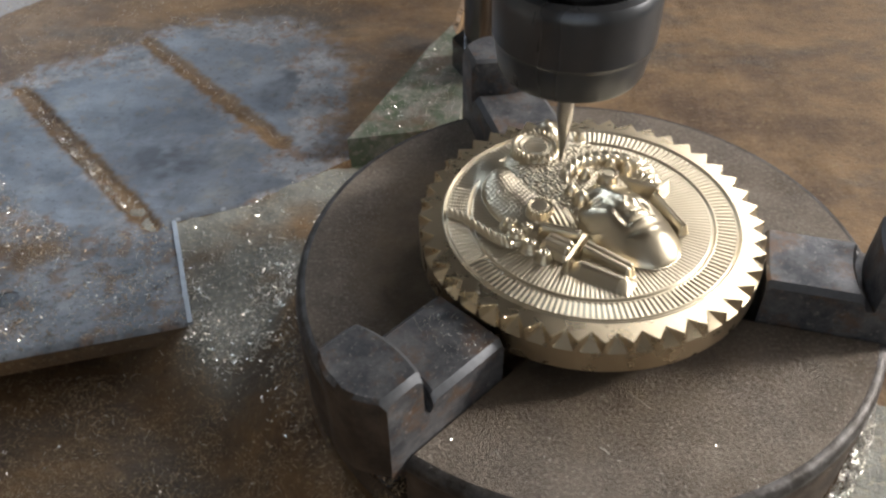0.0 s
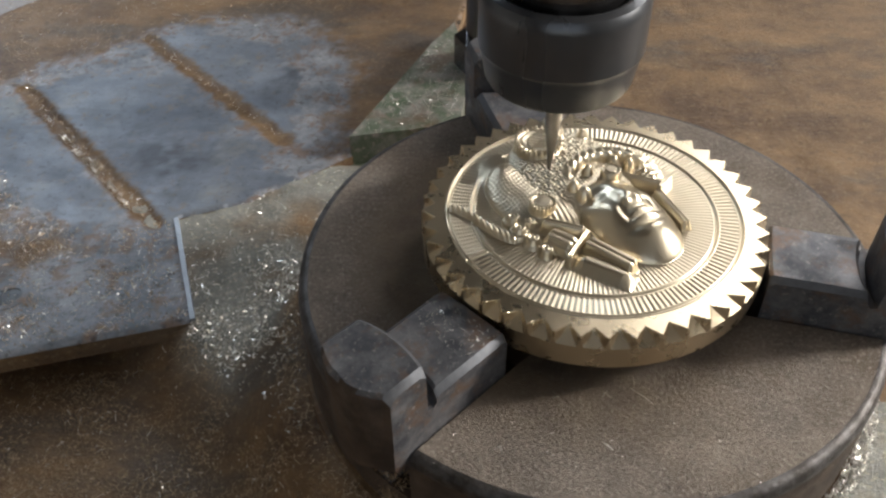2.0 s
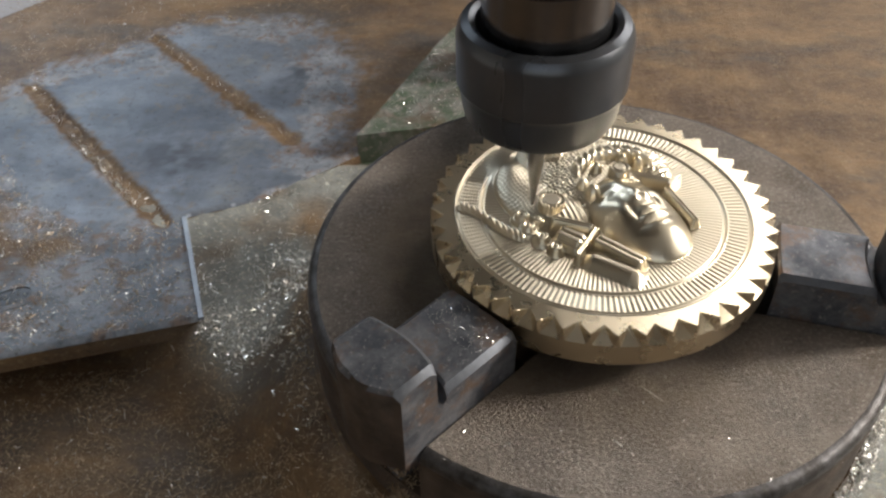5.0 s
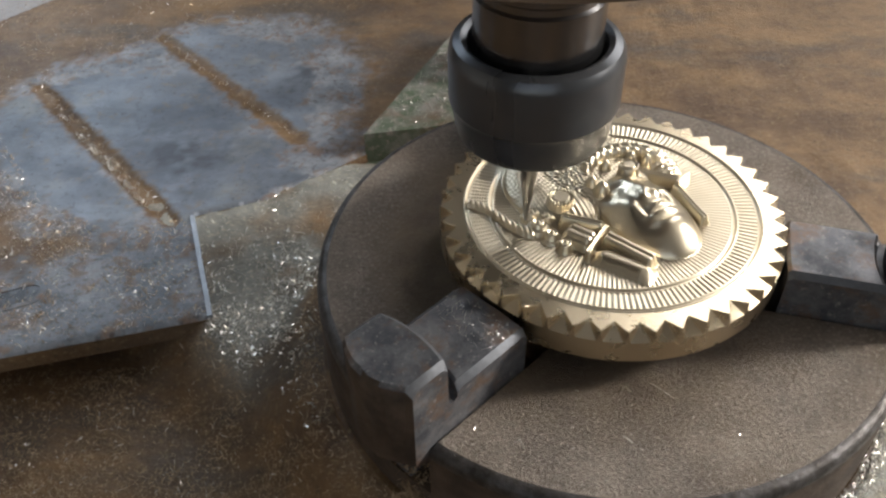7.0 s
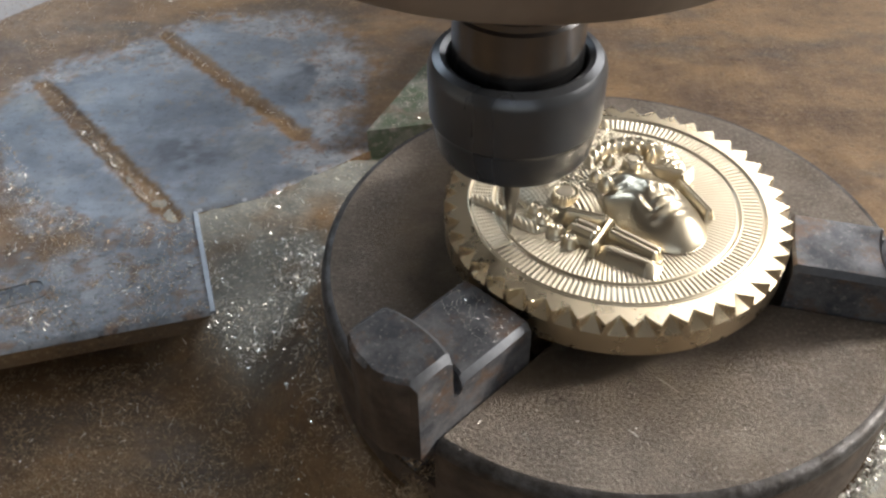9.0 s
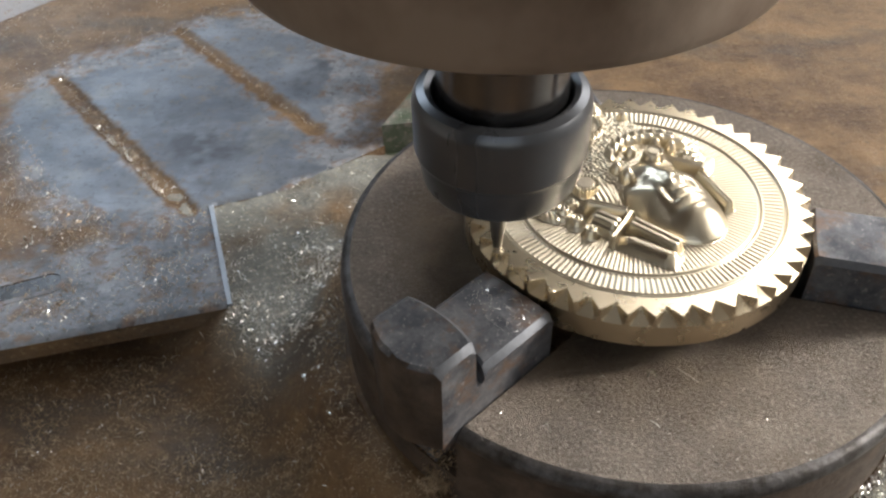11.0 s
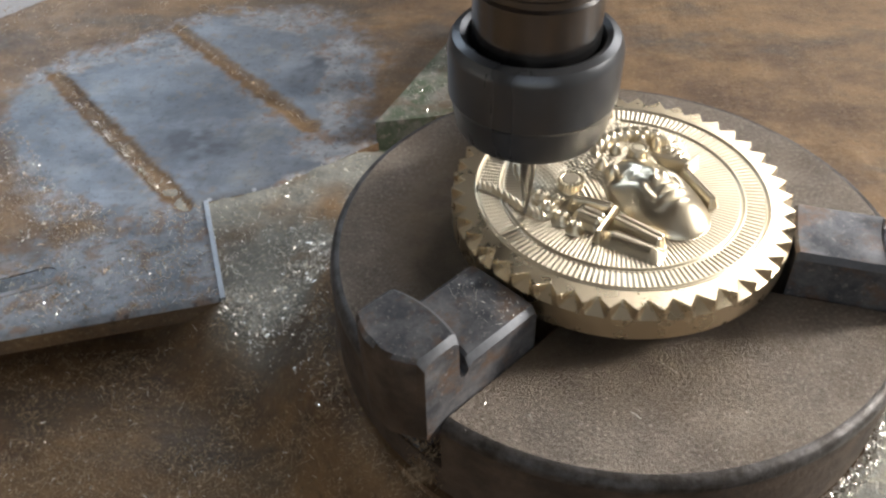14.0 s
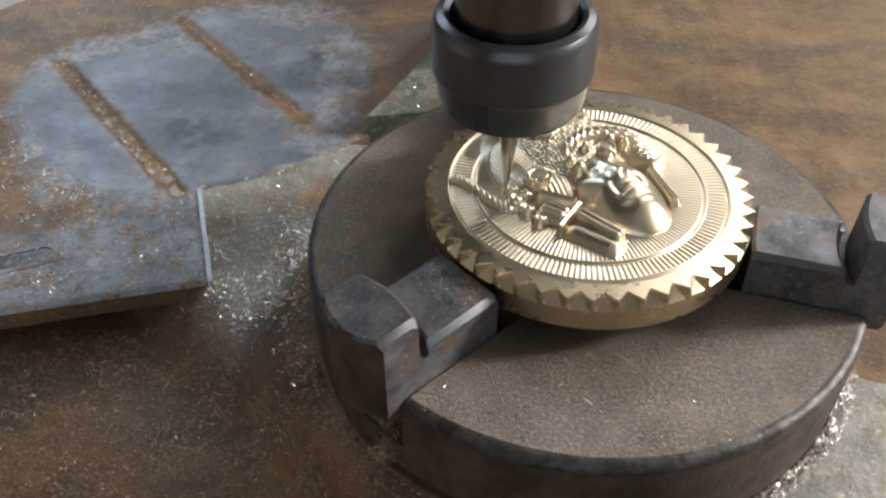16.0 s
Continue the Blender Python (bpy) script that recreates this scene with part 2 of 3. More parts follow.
def part(name, bm, material, parent=None, label="", smooth=None):
    """One mesh object from a bmesh in millimetres; smooth: the angle in degrees below which edges shade smooth."""
    bmesh.ops.recalc_face_normals(bm, faces=bm.faces)
    bm.transform(Matrix.Scale(MM, 4))
    if smooth is not None:
        for f in bm.faces:
            f.smooth = True
        for e in bm.edges:
            if len(e.link_faces) == 2 and e.calc_face_angle(0) > radians(smooth):
                e.smooth = False
    me = bpy.data.meshes.new(name)
    bm.to_mesh(me)
    bm.free()
    me.materials.append(material)
    ob = new(name, me)
    ob.parent = parent
    return tagged(ob, label)


def grid_part(name, verts, faces, material, parent=None, label="", smooth=True):
    me = bpy.data.meshes.new(name)
    me.from_pydata((np.asarray(verts) * MM).tolist(), [], faces)
    me.polygons.foreach_set("use_smooth", [smooth] * len(me.polygons))
    me.materials.append(material)
    me.update()
    ob = new(name, me)
    ob.parent = parent
    return tagged(ob, label)


def empty(name, label, category, at=(0, 0, 0), group=""):
    ob = new(name)
    ob.location = Vector(at) * MM
    return tagged(ob, label, category, group)


def box(bm, x0, x1, y0, y1, z0, z1, m=None):
    vs = [bm.verts.new((x, y, z)) for z in (z0, z1) for x, y in ((x0, y0), (x1, y0), (x1, y1), (x0, y1))]
    if m:
        for v in vs:
            v.co = m @ v.co
    for q in ((0, 3, 2, 1), (4, 5, 6, 7), (0, 1, 5, 4), (1, 2, 6, 5), (2, 3, 7, 6), (3, 0, 4, 7)):
        bm.faces.new([vs[i] for i in q])
    return bm


def prism(bm, outline, z0, z1):
    low = [bm.verts.new((x, y, z0)) for x, y in outline]
    top = [bm.verts.new((x, y, z1)) for x, y in outline]
    n = len(outline)
    bm.faces.new(low[::-1])
    bm.faces.new(top)
    for i in range(n):
        bm.faces.new((low[i], low[(i + 1) % n], top[(i + 1) % n], top[i]))
    return bm


def bevel(bm, width, segments=2, angle=25, up=False):
    es = [e for e in bm.edges if len(e.link_faces) == 2 and e.calc_face_angle(0) > radians(angle)]
    if up:
        top = max(v.co.z for v in bm.verts) - 1e-4
        es = [e for e in es if all(v.co.z > top for v in e.verts)]
    bmesh.ops.bevel(bm, geom=es, offset=width, segments=segments, affect="EDGES", profile=0.5)
    return bm


def lathe(bm, profile, n=96, at=(0, 0)):
    """A turned form from (radius, z) pairs; open ends at radius 0 close to a point."""
    rings = []
    for r, z in profile:
        if r < 1e-6:
            rings.append([bm.verts.new((at[0], at[1], z))])
        else:
            rings.append([bm.verts.new((at[0] + r * math.cos(2 * math.pi * i / n), at[1] + r * math.sin(2 * math.pi * i / n), z)) for i in range(n)])
    for a, b in zip(rings, rings[1:]):
        for i in range(n):
            j = (i + 1) % n
            if len(a) == 1 and len(b) == 1:
                continue
            if len(a) == 1:
                bm.faces.new((a[0], b[i], b[j]))
            elif len(b) == 1:
                bm.faces.new((a[i], b[0], a[j]))
            else:
                bm.faces.new((a[i], b[i], b[j], a[j]))
    return bm


# ---- the workshop room that closes the place ----
ROOM = (-1900, 1900, -2000, 1000, -950, 1750)


def room():
    x0, x1, y0, y1, z0, z1 = ROOM
    w = 150
    tagged(part("floor", box(bmesh.new(), x0 - w, x1 + w, y0 - w, y1 + w, z0 - w, z0), CONCRETE, None, "bare grey concrete workshop floor"), kind="structure", category="floor")
    tagged(part("ceiling", box(bmesh.new(), x0 - w, x1 + w, y0 - w, y1 + w, z1, z1 + w), CEIL, None, "plain off-white workshop ceiling"), kind="structure", category="ceiling")
    bm = bmesh.new()  # the window wall, in pieces round its two openings
    for a in ((x0 - w, -990), (-620, 290), (870, x1 + w)):
        box(bm, *a, y1, y1 + w, z0, z1)
    for a, b, c, d in ((-990, -620, 520, 920), (290, 870, 420, 1660)):
        box(bm, a, b, y1, y1 + w, z0, c)
        box(bm, a, b, y1, y1 + w, d, z1)
    tagged(part("wall_north", bm, DARK_WALL, None, "unseen dark grey wall with two tall windows"), kind="structure", category="wall")
    # unseen south wall with an opening made up for the rear fill
    bm = bmesh.new()
    for a in ((x0 - w, -900, z0, z1), (900, x1 + w, z0, z1), (-900, 900, z0, -100), (-900, 900, 1300, z1)):
        box(bm, *a[:2], y0 - w, y0, *a[2:])
    tagged(part("wall_south", bm, BROWN_WALL, None, "unseen dark brown wall with an added wide window"), kind="structure", category="wall")
    bm = bmesh.new()
    for a in ((y0, -400, z0, z1), (950, y1, z0, z1), (-400, 950, z0, 450), (-400, 950, 1450, z1)):
        box(bm, x1, x1 + w, *a)
    tagged(part("wall_east", bm, PLASTER, None, "pale plastered wall with a wide window"), kind="structure", category="wall")
    tagged(part("wall_west", box(bmesh.new(), x0 - w, x0, y0, y1, z0, z1), PLASTER, None, "plain pale plastered wall"), kind="structure", category="wall")
    # the third one, on the south side, is added to hold the rear fill
    for name, c in (("window_1", (290, 870, y1 + 60, 420, 1660)), ("window_2", (-990, -620, y1 + 60, 520, 920)), ("added_rear_window", (-900, 900, y0 - 100, -100, 1300)), ("window_4", (-400, 950, x1 + 60, 450, 1450))):
        win = tagged(new(name), "unseen grey framed workshop window letting in daylight", "window", kind="structure")
        a0, a1, d, b0, b1 = c
        mid, t = (a0 + a1) / 2, 22
        for p in ((a0, a0 + 2 * t, b0, b1), (a1 - 2 * t, a1, b0, b1), (a0 + 2 * t, a1 - 2 * t, b0, b0 + 2 * t), (a0 + 2 * t, a1 - 2 * t, b1 - 2 * t, b1), (mid - t, mid + t, b0 + 2 * t, b1 - 2 * t)):
            u0, u1, v0, v1 = p
            q = (d, d + 40, u0, u1, v0, v1) if name == "window_4" else (u0, u1, d, d + 40, v0, v1)
            part("window_frame", bevel(box(bmesh.new(), *q), 3, 1), FRAME, win)


room()

# ---- the machine table ----
random.seed(4)


def relief_noise(x, y, z=0.0, size=10.0):
    return noise.fractal(Vector((x / size, y / size, z)), 1.0, 2.0, 4)


def inside(p, poly):
    x, y = p
    hit = False
    for (x0, y0), (x1, y1) in zip(poly, poly[1:] + poly[:1]):
        if (y0 > y) != (y1 > y) and x < (x1 - x0) * (y - y0) / (y1 - y0) + x0:
            hit = not hit
    return hit


def smooth(x):
    x = min(1.0, max(0.0, x))
    return x * x * (3 - 2 * x)


def swarf_side(x, y):
    """How much of the swarf bank on the side of the steel plate lies at a place, from 0 to 1."""
    a = math.degrees(math.atan2(y, x)) % 360
    side = smooth((a - 95) / 30) * smooth((248 - a) / 28) * (1 - smooth((y - 74) / 24))
    return side * (1 - smooth((-0.72 * (x + 97) - 0.70 * (y - 8) + 1) / 22))


def bed_z(x, y):
    """The bed with the bank of swarf that has gathered against the chuck, higher on the side of the steel plate."""
    r, side = math.hypot(x, y), swarf_side(x, y)
    bank = -23.2 - 13.5 * smooth((r - 63.5) / 20)
    low = -24.5 - 25.5 * smooth((r - 63.0) / 14)
    z = low + (bank - low) * side
    rough = 0.35 if side > 0.5 and r > 90 else 0.9
    return z + rough * relief_noise(x, y, 0.3, 26) + 0.4 * relief_noise(x, y, 4.0, 5)


def weights(ob, name, values):
    ob.data.attributes.new(name, "FLOAT", "POINT").data.foreach_set("value", np.asarray(values, np.float32))


def table():
    """The rust-brown bed: one uneven sheet near the work, a slab and a cabinet below."""
    thing = empty("machine_table", "rust-brown steel machine bed strewn with brass dust", "machine table")
    xs = np.concatenate([np.linspace(-420, -152, 40), np.linspace(-150, 100, 170), np.linspace(104, 420, 46)])
    ys = np.concatenate([np.linspace(-330, -122, 30), np.linspace(-120, 110, 156), np.linspace(114, 400, 42)])
    verts = [(x, y, bed_z(x, y)) for y in ys for x in xs]
    n = len(xs)
    faces = [(j * n + i, j * n + i + 1, (j + 1) * n + i + 1, (j + 1) * n + i) for j in range(len(ys) - 1) for i in range(n - 1)]
    ob = grid_part("bed_surface", verts, faces, BED, thing)
    weights(ob, "bare", [min(1.0, swarf_side(x, y) ** 3 * smooth(0.75 + 0.9 * relief_noise(x, y, 2.0, 20)) * smooth((math.hypot(x, y) - 62) / 14) * smooth((y + 24) / 22)) for x, y, _ in verts])
    part("bed", bevel(box(bmesh.new(), -421, 421, -331, 401, -140, -53.5), 3, 2), BED, thing)
    part("cabinet", bevel(box(bmesh.new(), -380, 380, -290, 360, -950, -140), 6, 2), PAINT, thing, "grey painted sheet-steel cabinet")


def side_panel():
    """Pale painted ledge along the far corner of the bed."""
    thing = empty("machine_ledge", "pale grey painted ledge beside the rusty bed", "machine ledge")
    m = Matrix.Translation((-230, 172, 0)) @ Matrix.Rotation(radians(52.5), 4, "Z")
    part("panel", bevel(box(bmesh.new(), -180, 150, 0, 90, -52, -40, m), 1.5, 2), PAINT, thing)
    part("lip", bevel(box(bmesh.new(), -180, 150, -13, -0.2, -52, -42.5, m), 1.2, 2), BED, thing, "rust-brown angle strip along the foot")


def turned(outline, c, deg):
    m = Matrix.Translation((*c, 0)) @ Matrix.Rotation(radians(deg), 4, "Z")
    return [tuple((m @ Vector((x, y, 0)))[:2]) for x, y in outline]


def away(x, y, a, b):
    """The distance of a place from the line from a to b."""
    t = max(0.0, min(1.0, ((x - a[0]) * (b[0] - a[0]) + (y - a[1]) * (b[1] - a[1])) / ((b[0] - a[0]) ** 2 + (b[1] - a[1]) ** 2)))
    return math.hypot(x - a[0] - t * (b[0] - a[0]), y - a[1] - t * (b[1] - a[1]))


def depth_in(x, y, poly):
    d = min(away(x, y, *q) for q in zip(poly, poly[1:] + poly[:1]))
    return d if inside((x, y), poly) else -d


GROOVES = (((-190, 114), (-120, 45.5)), ((-156, 151), (-90, 88)))
WIPED_AREAS = ([(-198, 102), (-190, 109), (-159, 77), (-125, 46), (-138, 43), (-156, 50), (-174, 60), (-194, 78)],
               [(-190, 114), (-179, 116), (-168, 127), (-146, 130), (-132, 122), (-98, 87), (-84, 68), (-98, 54), (-106, 47), (-120, 42), (-127, 51), (-150, 79)],
               [(-156, 152), (-146, 163), (-134, 157), (-109, 149), (-94, 127), (-89, 90), (-104, 102), (-134, 131)])
STAINS = ((-124, 76, 17, 13, 1.0), (-143, 90, 13, 9, 0.5), (-97, 127, 9, 17, 0.9), (-90, 68, 8, 9, 0.7), (-108, 90, 10, 9, 0.4), (-118, 58, 12, 7, 0.5))
DUST_AREA = [(-136, 34), (-160, 42), (-196, 84), (-200, 110), (-158, 154), (-128, 168), (-94, 164), (-76, 132), (-78, 86), (-60, 70), (-15, 90), (-15, 260), (-340, 260), (-340, -10), (-190, -20), (-165, 12)]


def steel_plate():
    """The thick rusted plate with wiped areas, two diagonal grooves full of swarf, and a slot."""
    thing = empty("steel_plate", "thick rusted steel plate with wiped blue-grey patches", "steel plate")
    corner, e1, e2 = Vector((-97, 8)), Vector((-0.946, -0.322)), Vector((-0.392, 0.92))

    def at(a, b):
        return tuple(corner + a * e1 + b * e2)

    outline = [(-97, 8), (-141, -7), (-230, -37.3), (-330, 60), (-330, 130), (-236, 152), (-205, 196), (-150, 240), (-60, 250), (-30, 245), (-45, 101), (-69, 80), (-94, 57), (-113.5, 48)]
    inner = [(-180 + (x + 180) * 0.93, 110 + (y - 110) * 0.93) for x, y in outline]
    part("slab", bevel(prism(bmesh.new(), inner, -50.6, -41.6), 0.8, 2), BED, thing)
    bm = bevel(prism(bmesh.new(), outline, -41.6, -36.9), 0.7, 2, up=True)
    bm.normal_update()
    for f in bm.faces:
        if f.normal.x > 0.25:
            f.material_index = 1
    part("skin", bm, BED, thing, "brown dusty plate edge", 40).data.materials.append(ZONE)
    # the upper sheet, a fine grid that follows the outline, with the grooves let into it
    step, index, verts, faces, wiped, dusty, stain = 1.1, {}, [], [], [], [], []
    for j in range(int(250 / step)):
        for i in range(int(222 / step)):
            x, y = -245 + i * step, -40 + j * step
            d = depth_in(x, y, outline)
            if d < -0.8:
                continue
            if d < 0.8:  # draw the border on to the outline's edge
                near = min(zip(outline, outline[1:] + outline[:1]), key=lambda q: away(x, y, *q))
                a, b = Vector(near[0]), Vector(near[1])
                t = max(0.0, min(1.0, (Vector((x, y)) - a).dot(b - a) / (b - a).length_squared))
                x, y = a + t * (b - a)
                d = 0
            g = min(away(x, y, *q) for q in GROOVES) + 1.3 * relief_noise(x, y, 3.0, 4.5) + 0.9 * relief_noise(x, y, 9.0, 1.8)
            index[i, j] = len(verts)
            z = -36.0 - 0.7 * (1 - smooth((g - 1.5) / 1.8)) + 0.12 * relief_noise(x, y, 5.0, 12)
            verts.append((x, y, z if d > 0 else -36.7))
            n1, n2 = relief_noise(x, y, 6.0, 14), relief_noise(x, y, 8.0, 3.5)
            wiped.append(smooth((max(depth_in(x, y, q) for q in WIPED_AREAS) + 5 * n1 + 3 * n2 + 2) / 5) * smooth((g - 2.5) / 1.4))
            stain.append(min(1.0, sum(q[4] * math.exp(-((x - q[0]) / q[2]) ** 2 - ((y - q[1]) / q[3]) ** 2) for q in STAINS) * (0.8 + 0.6 * n1 + 0.5 * n2)))
            dusty.append(min(1.0, 0.9 * smooth((depth_in(x, y, DUST_AREA) + 8 * n1 + 5 * n2 + 3) / 12) + 0.95 * (1 - smooth((g - 2.5) / 1.8))))
    for i, j in index:
        q = [(i, j), (i + 1, j), (i + 1, j + 1), (i, j + 1)]
        if all(k in index for k in q):
            faces.append([index[k] for k in q])
    ob = grid_part("sheet", verts, faces, PLATE, thing, "rusted top sheet with wiped patches")
    weights(ob, "wiped", wiped)
    weights(ob, "dusty", dusty)
    weights(ob, "stain", stain)
    # bright worn arris along the near edge
    m = Matrix.Translation((*at(0, 0), 0)) @ Matrix.Rotation(math.atan2(e2.y, e2.x), 4, "Z")
    part("edge_strip", bevel(box(bmesh.new(), 0.5, 43, -0.9, 0.4, -38.6, -35.75, m), 0.4, 2), WIPED, thing, "bright worn edge strip")
    m = Matrix.Translation((*at(45, 21.5), 0)) @ Matrix.Rotation(math.atan2(e1.y, e1.x) + radians(8), 4, "Z")
    bm = bmesh.new()
    o = [tuple((m @ Vector((x + 3.0 * math.cos(a), 3.0 * math.sin(a), 0)))[:2]) for x, a0 in ((0, 90), (26, -90)) for a in [radians(a0 + 180 * k / 8) for k in range(9)]]
    rim = [tuple((m @ Vector((x + 4.4 * math.cos(a), 4.4 * math.sin(a), 0)))[:2]) for x, a0 in ((0, 90), (26, -90)) for a in [radians(a0 + 180 * k / 8) for k in range(9)]]
    # no recess: a flat dark strip paints the shade inside the slot
    prism(bm, o, -36.3, -35.85)
    part("slot", bm, NUT, ob, "dark strip standing in for the shade in the slot")
    bm = bmesh.new()
    rings = [[bm.verts.new((x, y, z)) for x, y in q] for q, z in ((rim, -36.3), (rim, -35.75), (o, -35.6), (o, -36.2))]
    for a, b in zip(rings, rings[1:]):
        for i in range(len(a)):
            j = (i + 1) % len(a)
            bm.faces.new((a[i], a[j], b[j], b[i]))
    part("slot_rim", bm, PLATE, ob, "raised burr round the slot", 40)


def clamp_block():
    thing = empty("clamp_block", "pale scuffed steel clamp block beside the chuck", "clamp block")
    o = [(62.5, -17), (73, -19), (112, -26), (118, -88), (60, -96), (38.5, -52), (52, -37.5)]
    bm = prism(bmesh.new(), o, -50.6, -22)
    bevel(bm, 1.2, 3, up=True)
    part("block", bm, ZONE, thing, "", 40)


def green_bracket():
    thing = empty("green_bracket", "green-painted cast bracket dusted with chips", "bracket")
    o = [(-67, 82), (-33, 91), (-31, 124), (-39, 158), (-46, 142)]
    bm = prism(bmesh.new(), o, -50.3, -29)
    bevel(bm, 1.6, 3, up=True)
    part("body", bm, GREEN, thing, "", 40)
    part("foot", bevel(prism(bmesh.new(), [(-72, 80), (-31, 86), (-29, 92), (-66, 90)], -50.3, -40), 1.5, 2), GREEN, thing)


def stud():
    thing = empty("clamping_stud", "pale steel clamping stud with a hexagon nut", "clamping stud", (-27, 128, 0))
    part("rod", bevel(lathe(bmesh.new(), [(0, -50.4), (6, -50.4), (6, 37), (5, 38), (0, 38)], 40), 0.2, 1), SHANK, thing, "", 30)
    part("washer", lathe(bmesh.new(), [(5.9, -32), (11.5, -32), (11.5, -30.2), (5.9, -30.2)], 40), SHANK, thing, "flat steel washer", 30)
    part("nut", bevel(lathe(bmesh.new(), [(5.8, -30), (10, -30), (10, -18), (5.8, -18)], 6), 0.6, 2), SHANK, thing, "hexagon nut")


table(), side_panel(), steel_plate(), clamp_block(), green_bracket(), stud()

# ---- the three-jaw chuck ----
JAWS = (229.5, 349.5, 109.5)
R_CHUCK = 61.8


def chuck_body(parent):
    """The turned body with three parallel-sided jaw slots cut from the top through the rim."""
    rings = [(13, -20), (13, -0.6), (13.6, 0), (24, 0), (36, 0), (48, 0), (56, 0), (59.6, 0), (60.5, -0.2), (61.2, -0.7), (61.65, -1.5), (R_CHUCK, -2.6), (R_CHUCK, -12), (R_CHUCK, -21.5), (61.2, -22.3)]
    half, floor, ns, nl = 8.95, -14.0, 4, 46
    verts, count = [], None
    for r, z in rings:
        edge = math.degrees(math.asin(min(0.95, half / r)))
        ring = []
        for k in range(3):
            a = JAWS[0] + 120 * k
            zs = min(z, floor)
            ring += [(a - edge, z), *[(a - edge + 2 * edge * i / ns, zs) for i in range(ns + 1)], (a + edge, z)]
            ring += [(a + edge + (120 - 2 * edge) * i / nl, z) for i in range(1, nl)]
        count = len(ring)
        verts += [(r * math.cos(radians(a)), r * math.sin(radians(a)), q) for a, q in ring]
    faces = []
    for j in range(len(rings) - 1):
        for i in range(count):
            k = (i + 1) % count
            faces.append((j * count + i, (j + 1) * count + i, (j + 1) * count + k, j * count + k))
    bm = bmesh.new()
    vs = [bm.verts.new(v) for v in verts]
    for f in faces:
        try:
            bm.faces.new([vs[i] for i in f])
        except ValueError:
            pass
    bmesh.ops.remove_doubles(bm, verts=bm.verts, dist=1e-4)
    for f in bm.faces:
        c = f.calc_center_median()
        # flank and slot recesses take the darker steel, shade included in its colour
        if c.z < -2.7 and math.hypot(c.x, c.y) > 20:
            f.material_index = 1
        elif -2.7 < c.z < -0.05 and math.hypot(c.x, c.y) > 59.7:
            f.material_index = 2
    ob = part("body", bm, CHUCK, parent, "", 35)
    ob.data.materials.append(SHADED_OILY)
    ob.data.materials.append(RIM)
    flat = [(v.co.x / MM, v.co.y / MM) for v in ob.data.vertices]
    # residue towards the middle, stronger on the left to paint the medallion's shadow
    weights(ob, "oil_shaded", [smooth((57 - math.hypot(x, y)) / 20) * (0.65 + 0.35 * math.cos(math.atan2(y, x) - 3.3)) for x, y in flat])


def jaw_mesh():
    """A stepped jaw along +x: low inner step, relief groove, tall outer step; built in pieces across so that its inner faces are arcs."""
    bm = bmesh.new()
    hw, cuts = 8.6, 15
    cols = []
    for i in range(cuts):
        y = -hw + 2 * hw * i / (cuts - 1)
        bow = -1.4 * (1 - (y / hw) ** 2)
        chip = 0.35 * relief_noise(y, 3.0, 7.0, 3.0)
        worn = 0.7 * relief_noise(y, 9.0, 2.0, 4.0)
        out = 67.2 - 3.3 * max(0.0, (abs(y) - 2.4) / 6.2) ** 1.15
        prof = [(35.6 + 0.2 * bow, -12), (35.6 + 0.2 * bow, 10.0), (36.2 + 0.2 * bow, 10.6), (53.0 + bow, 10.6), (53.6 + bow, 10.1), (53.6 + bow, 8.0), (54.4 + bow, 7.2),
                (55.7 + bow, 7.4), (55.9 + bow, 18.1), (56.7 + bow, 18.8 + 0.1 * chip), (out - 0.7 + worn, 18.8), (out + 0.5 * worn, 17.9 + chip), (out, -2.4), (out - 0.6, -3.2), (59.0, -3.6), (58.6, -12)]
        cols.append([bm.verts.new((x, y, z)) for x, z in prof])
    for a, b in zip(cols, cols[1:]):
        for i in range(len(a)):
            j = (i + 1) % len(a)
            bm.faces.new((a[i], a[j], b[j], b[i]))
    bm.faces.new(cols[0])
    bm.faces.new(cols[-1][::-1])
    bmesh.ops.recalc_face_normals(bm, faces=bm.faces)
    bm.normal_update()
    side = [e for e in bm.edges if all(abs(abs(v.co.y) - hw) < 1e-4 for v in e.verts) and min(v.co.z for v in e.verts) > 9.5 and len(e.link_faces) == 2]
    made = bmesh.ops.bevel(bm, geom=side, offset=1.15, segments=1, affect="EDGES")
    for f in made["faces"]:
        f.material_index = 1
    for f in bm.faces:
        # outer end and underside of the jaw, darkened in place of shade
        if f.normal.x > 0.75 and f.calc_center_median().x > 62 or f.calc_center_median().z < -1:
            f.material_index = 2
        elif f.normal.x < -0.3 and f.normal.z > 0.3 and f.calc_center_median().z > 18:
            f.material_index = 1
    return bm


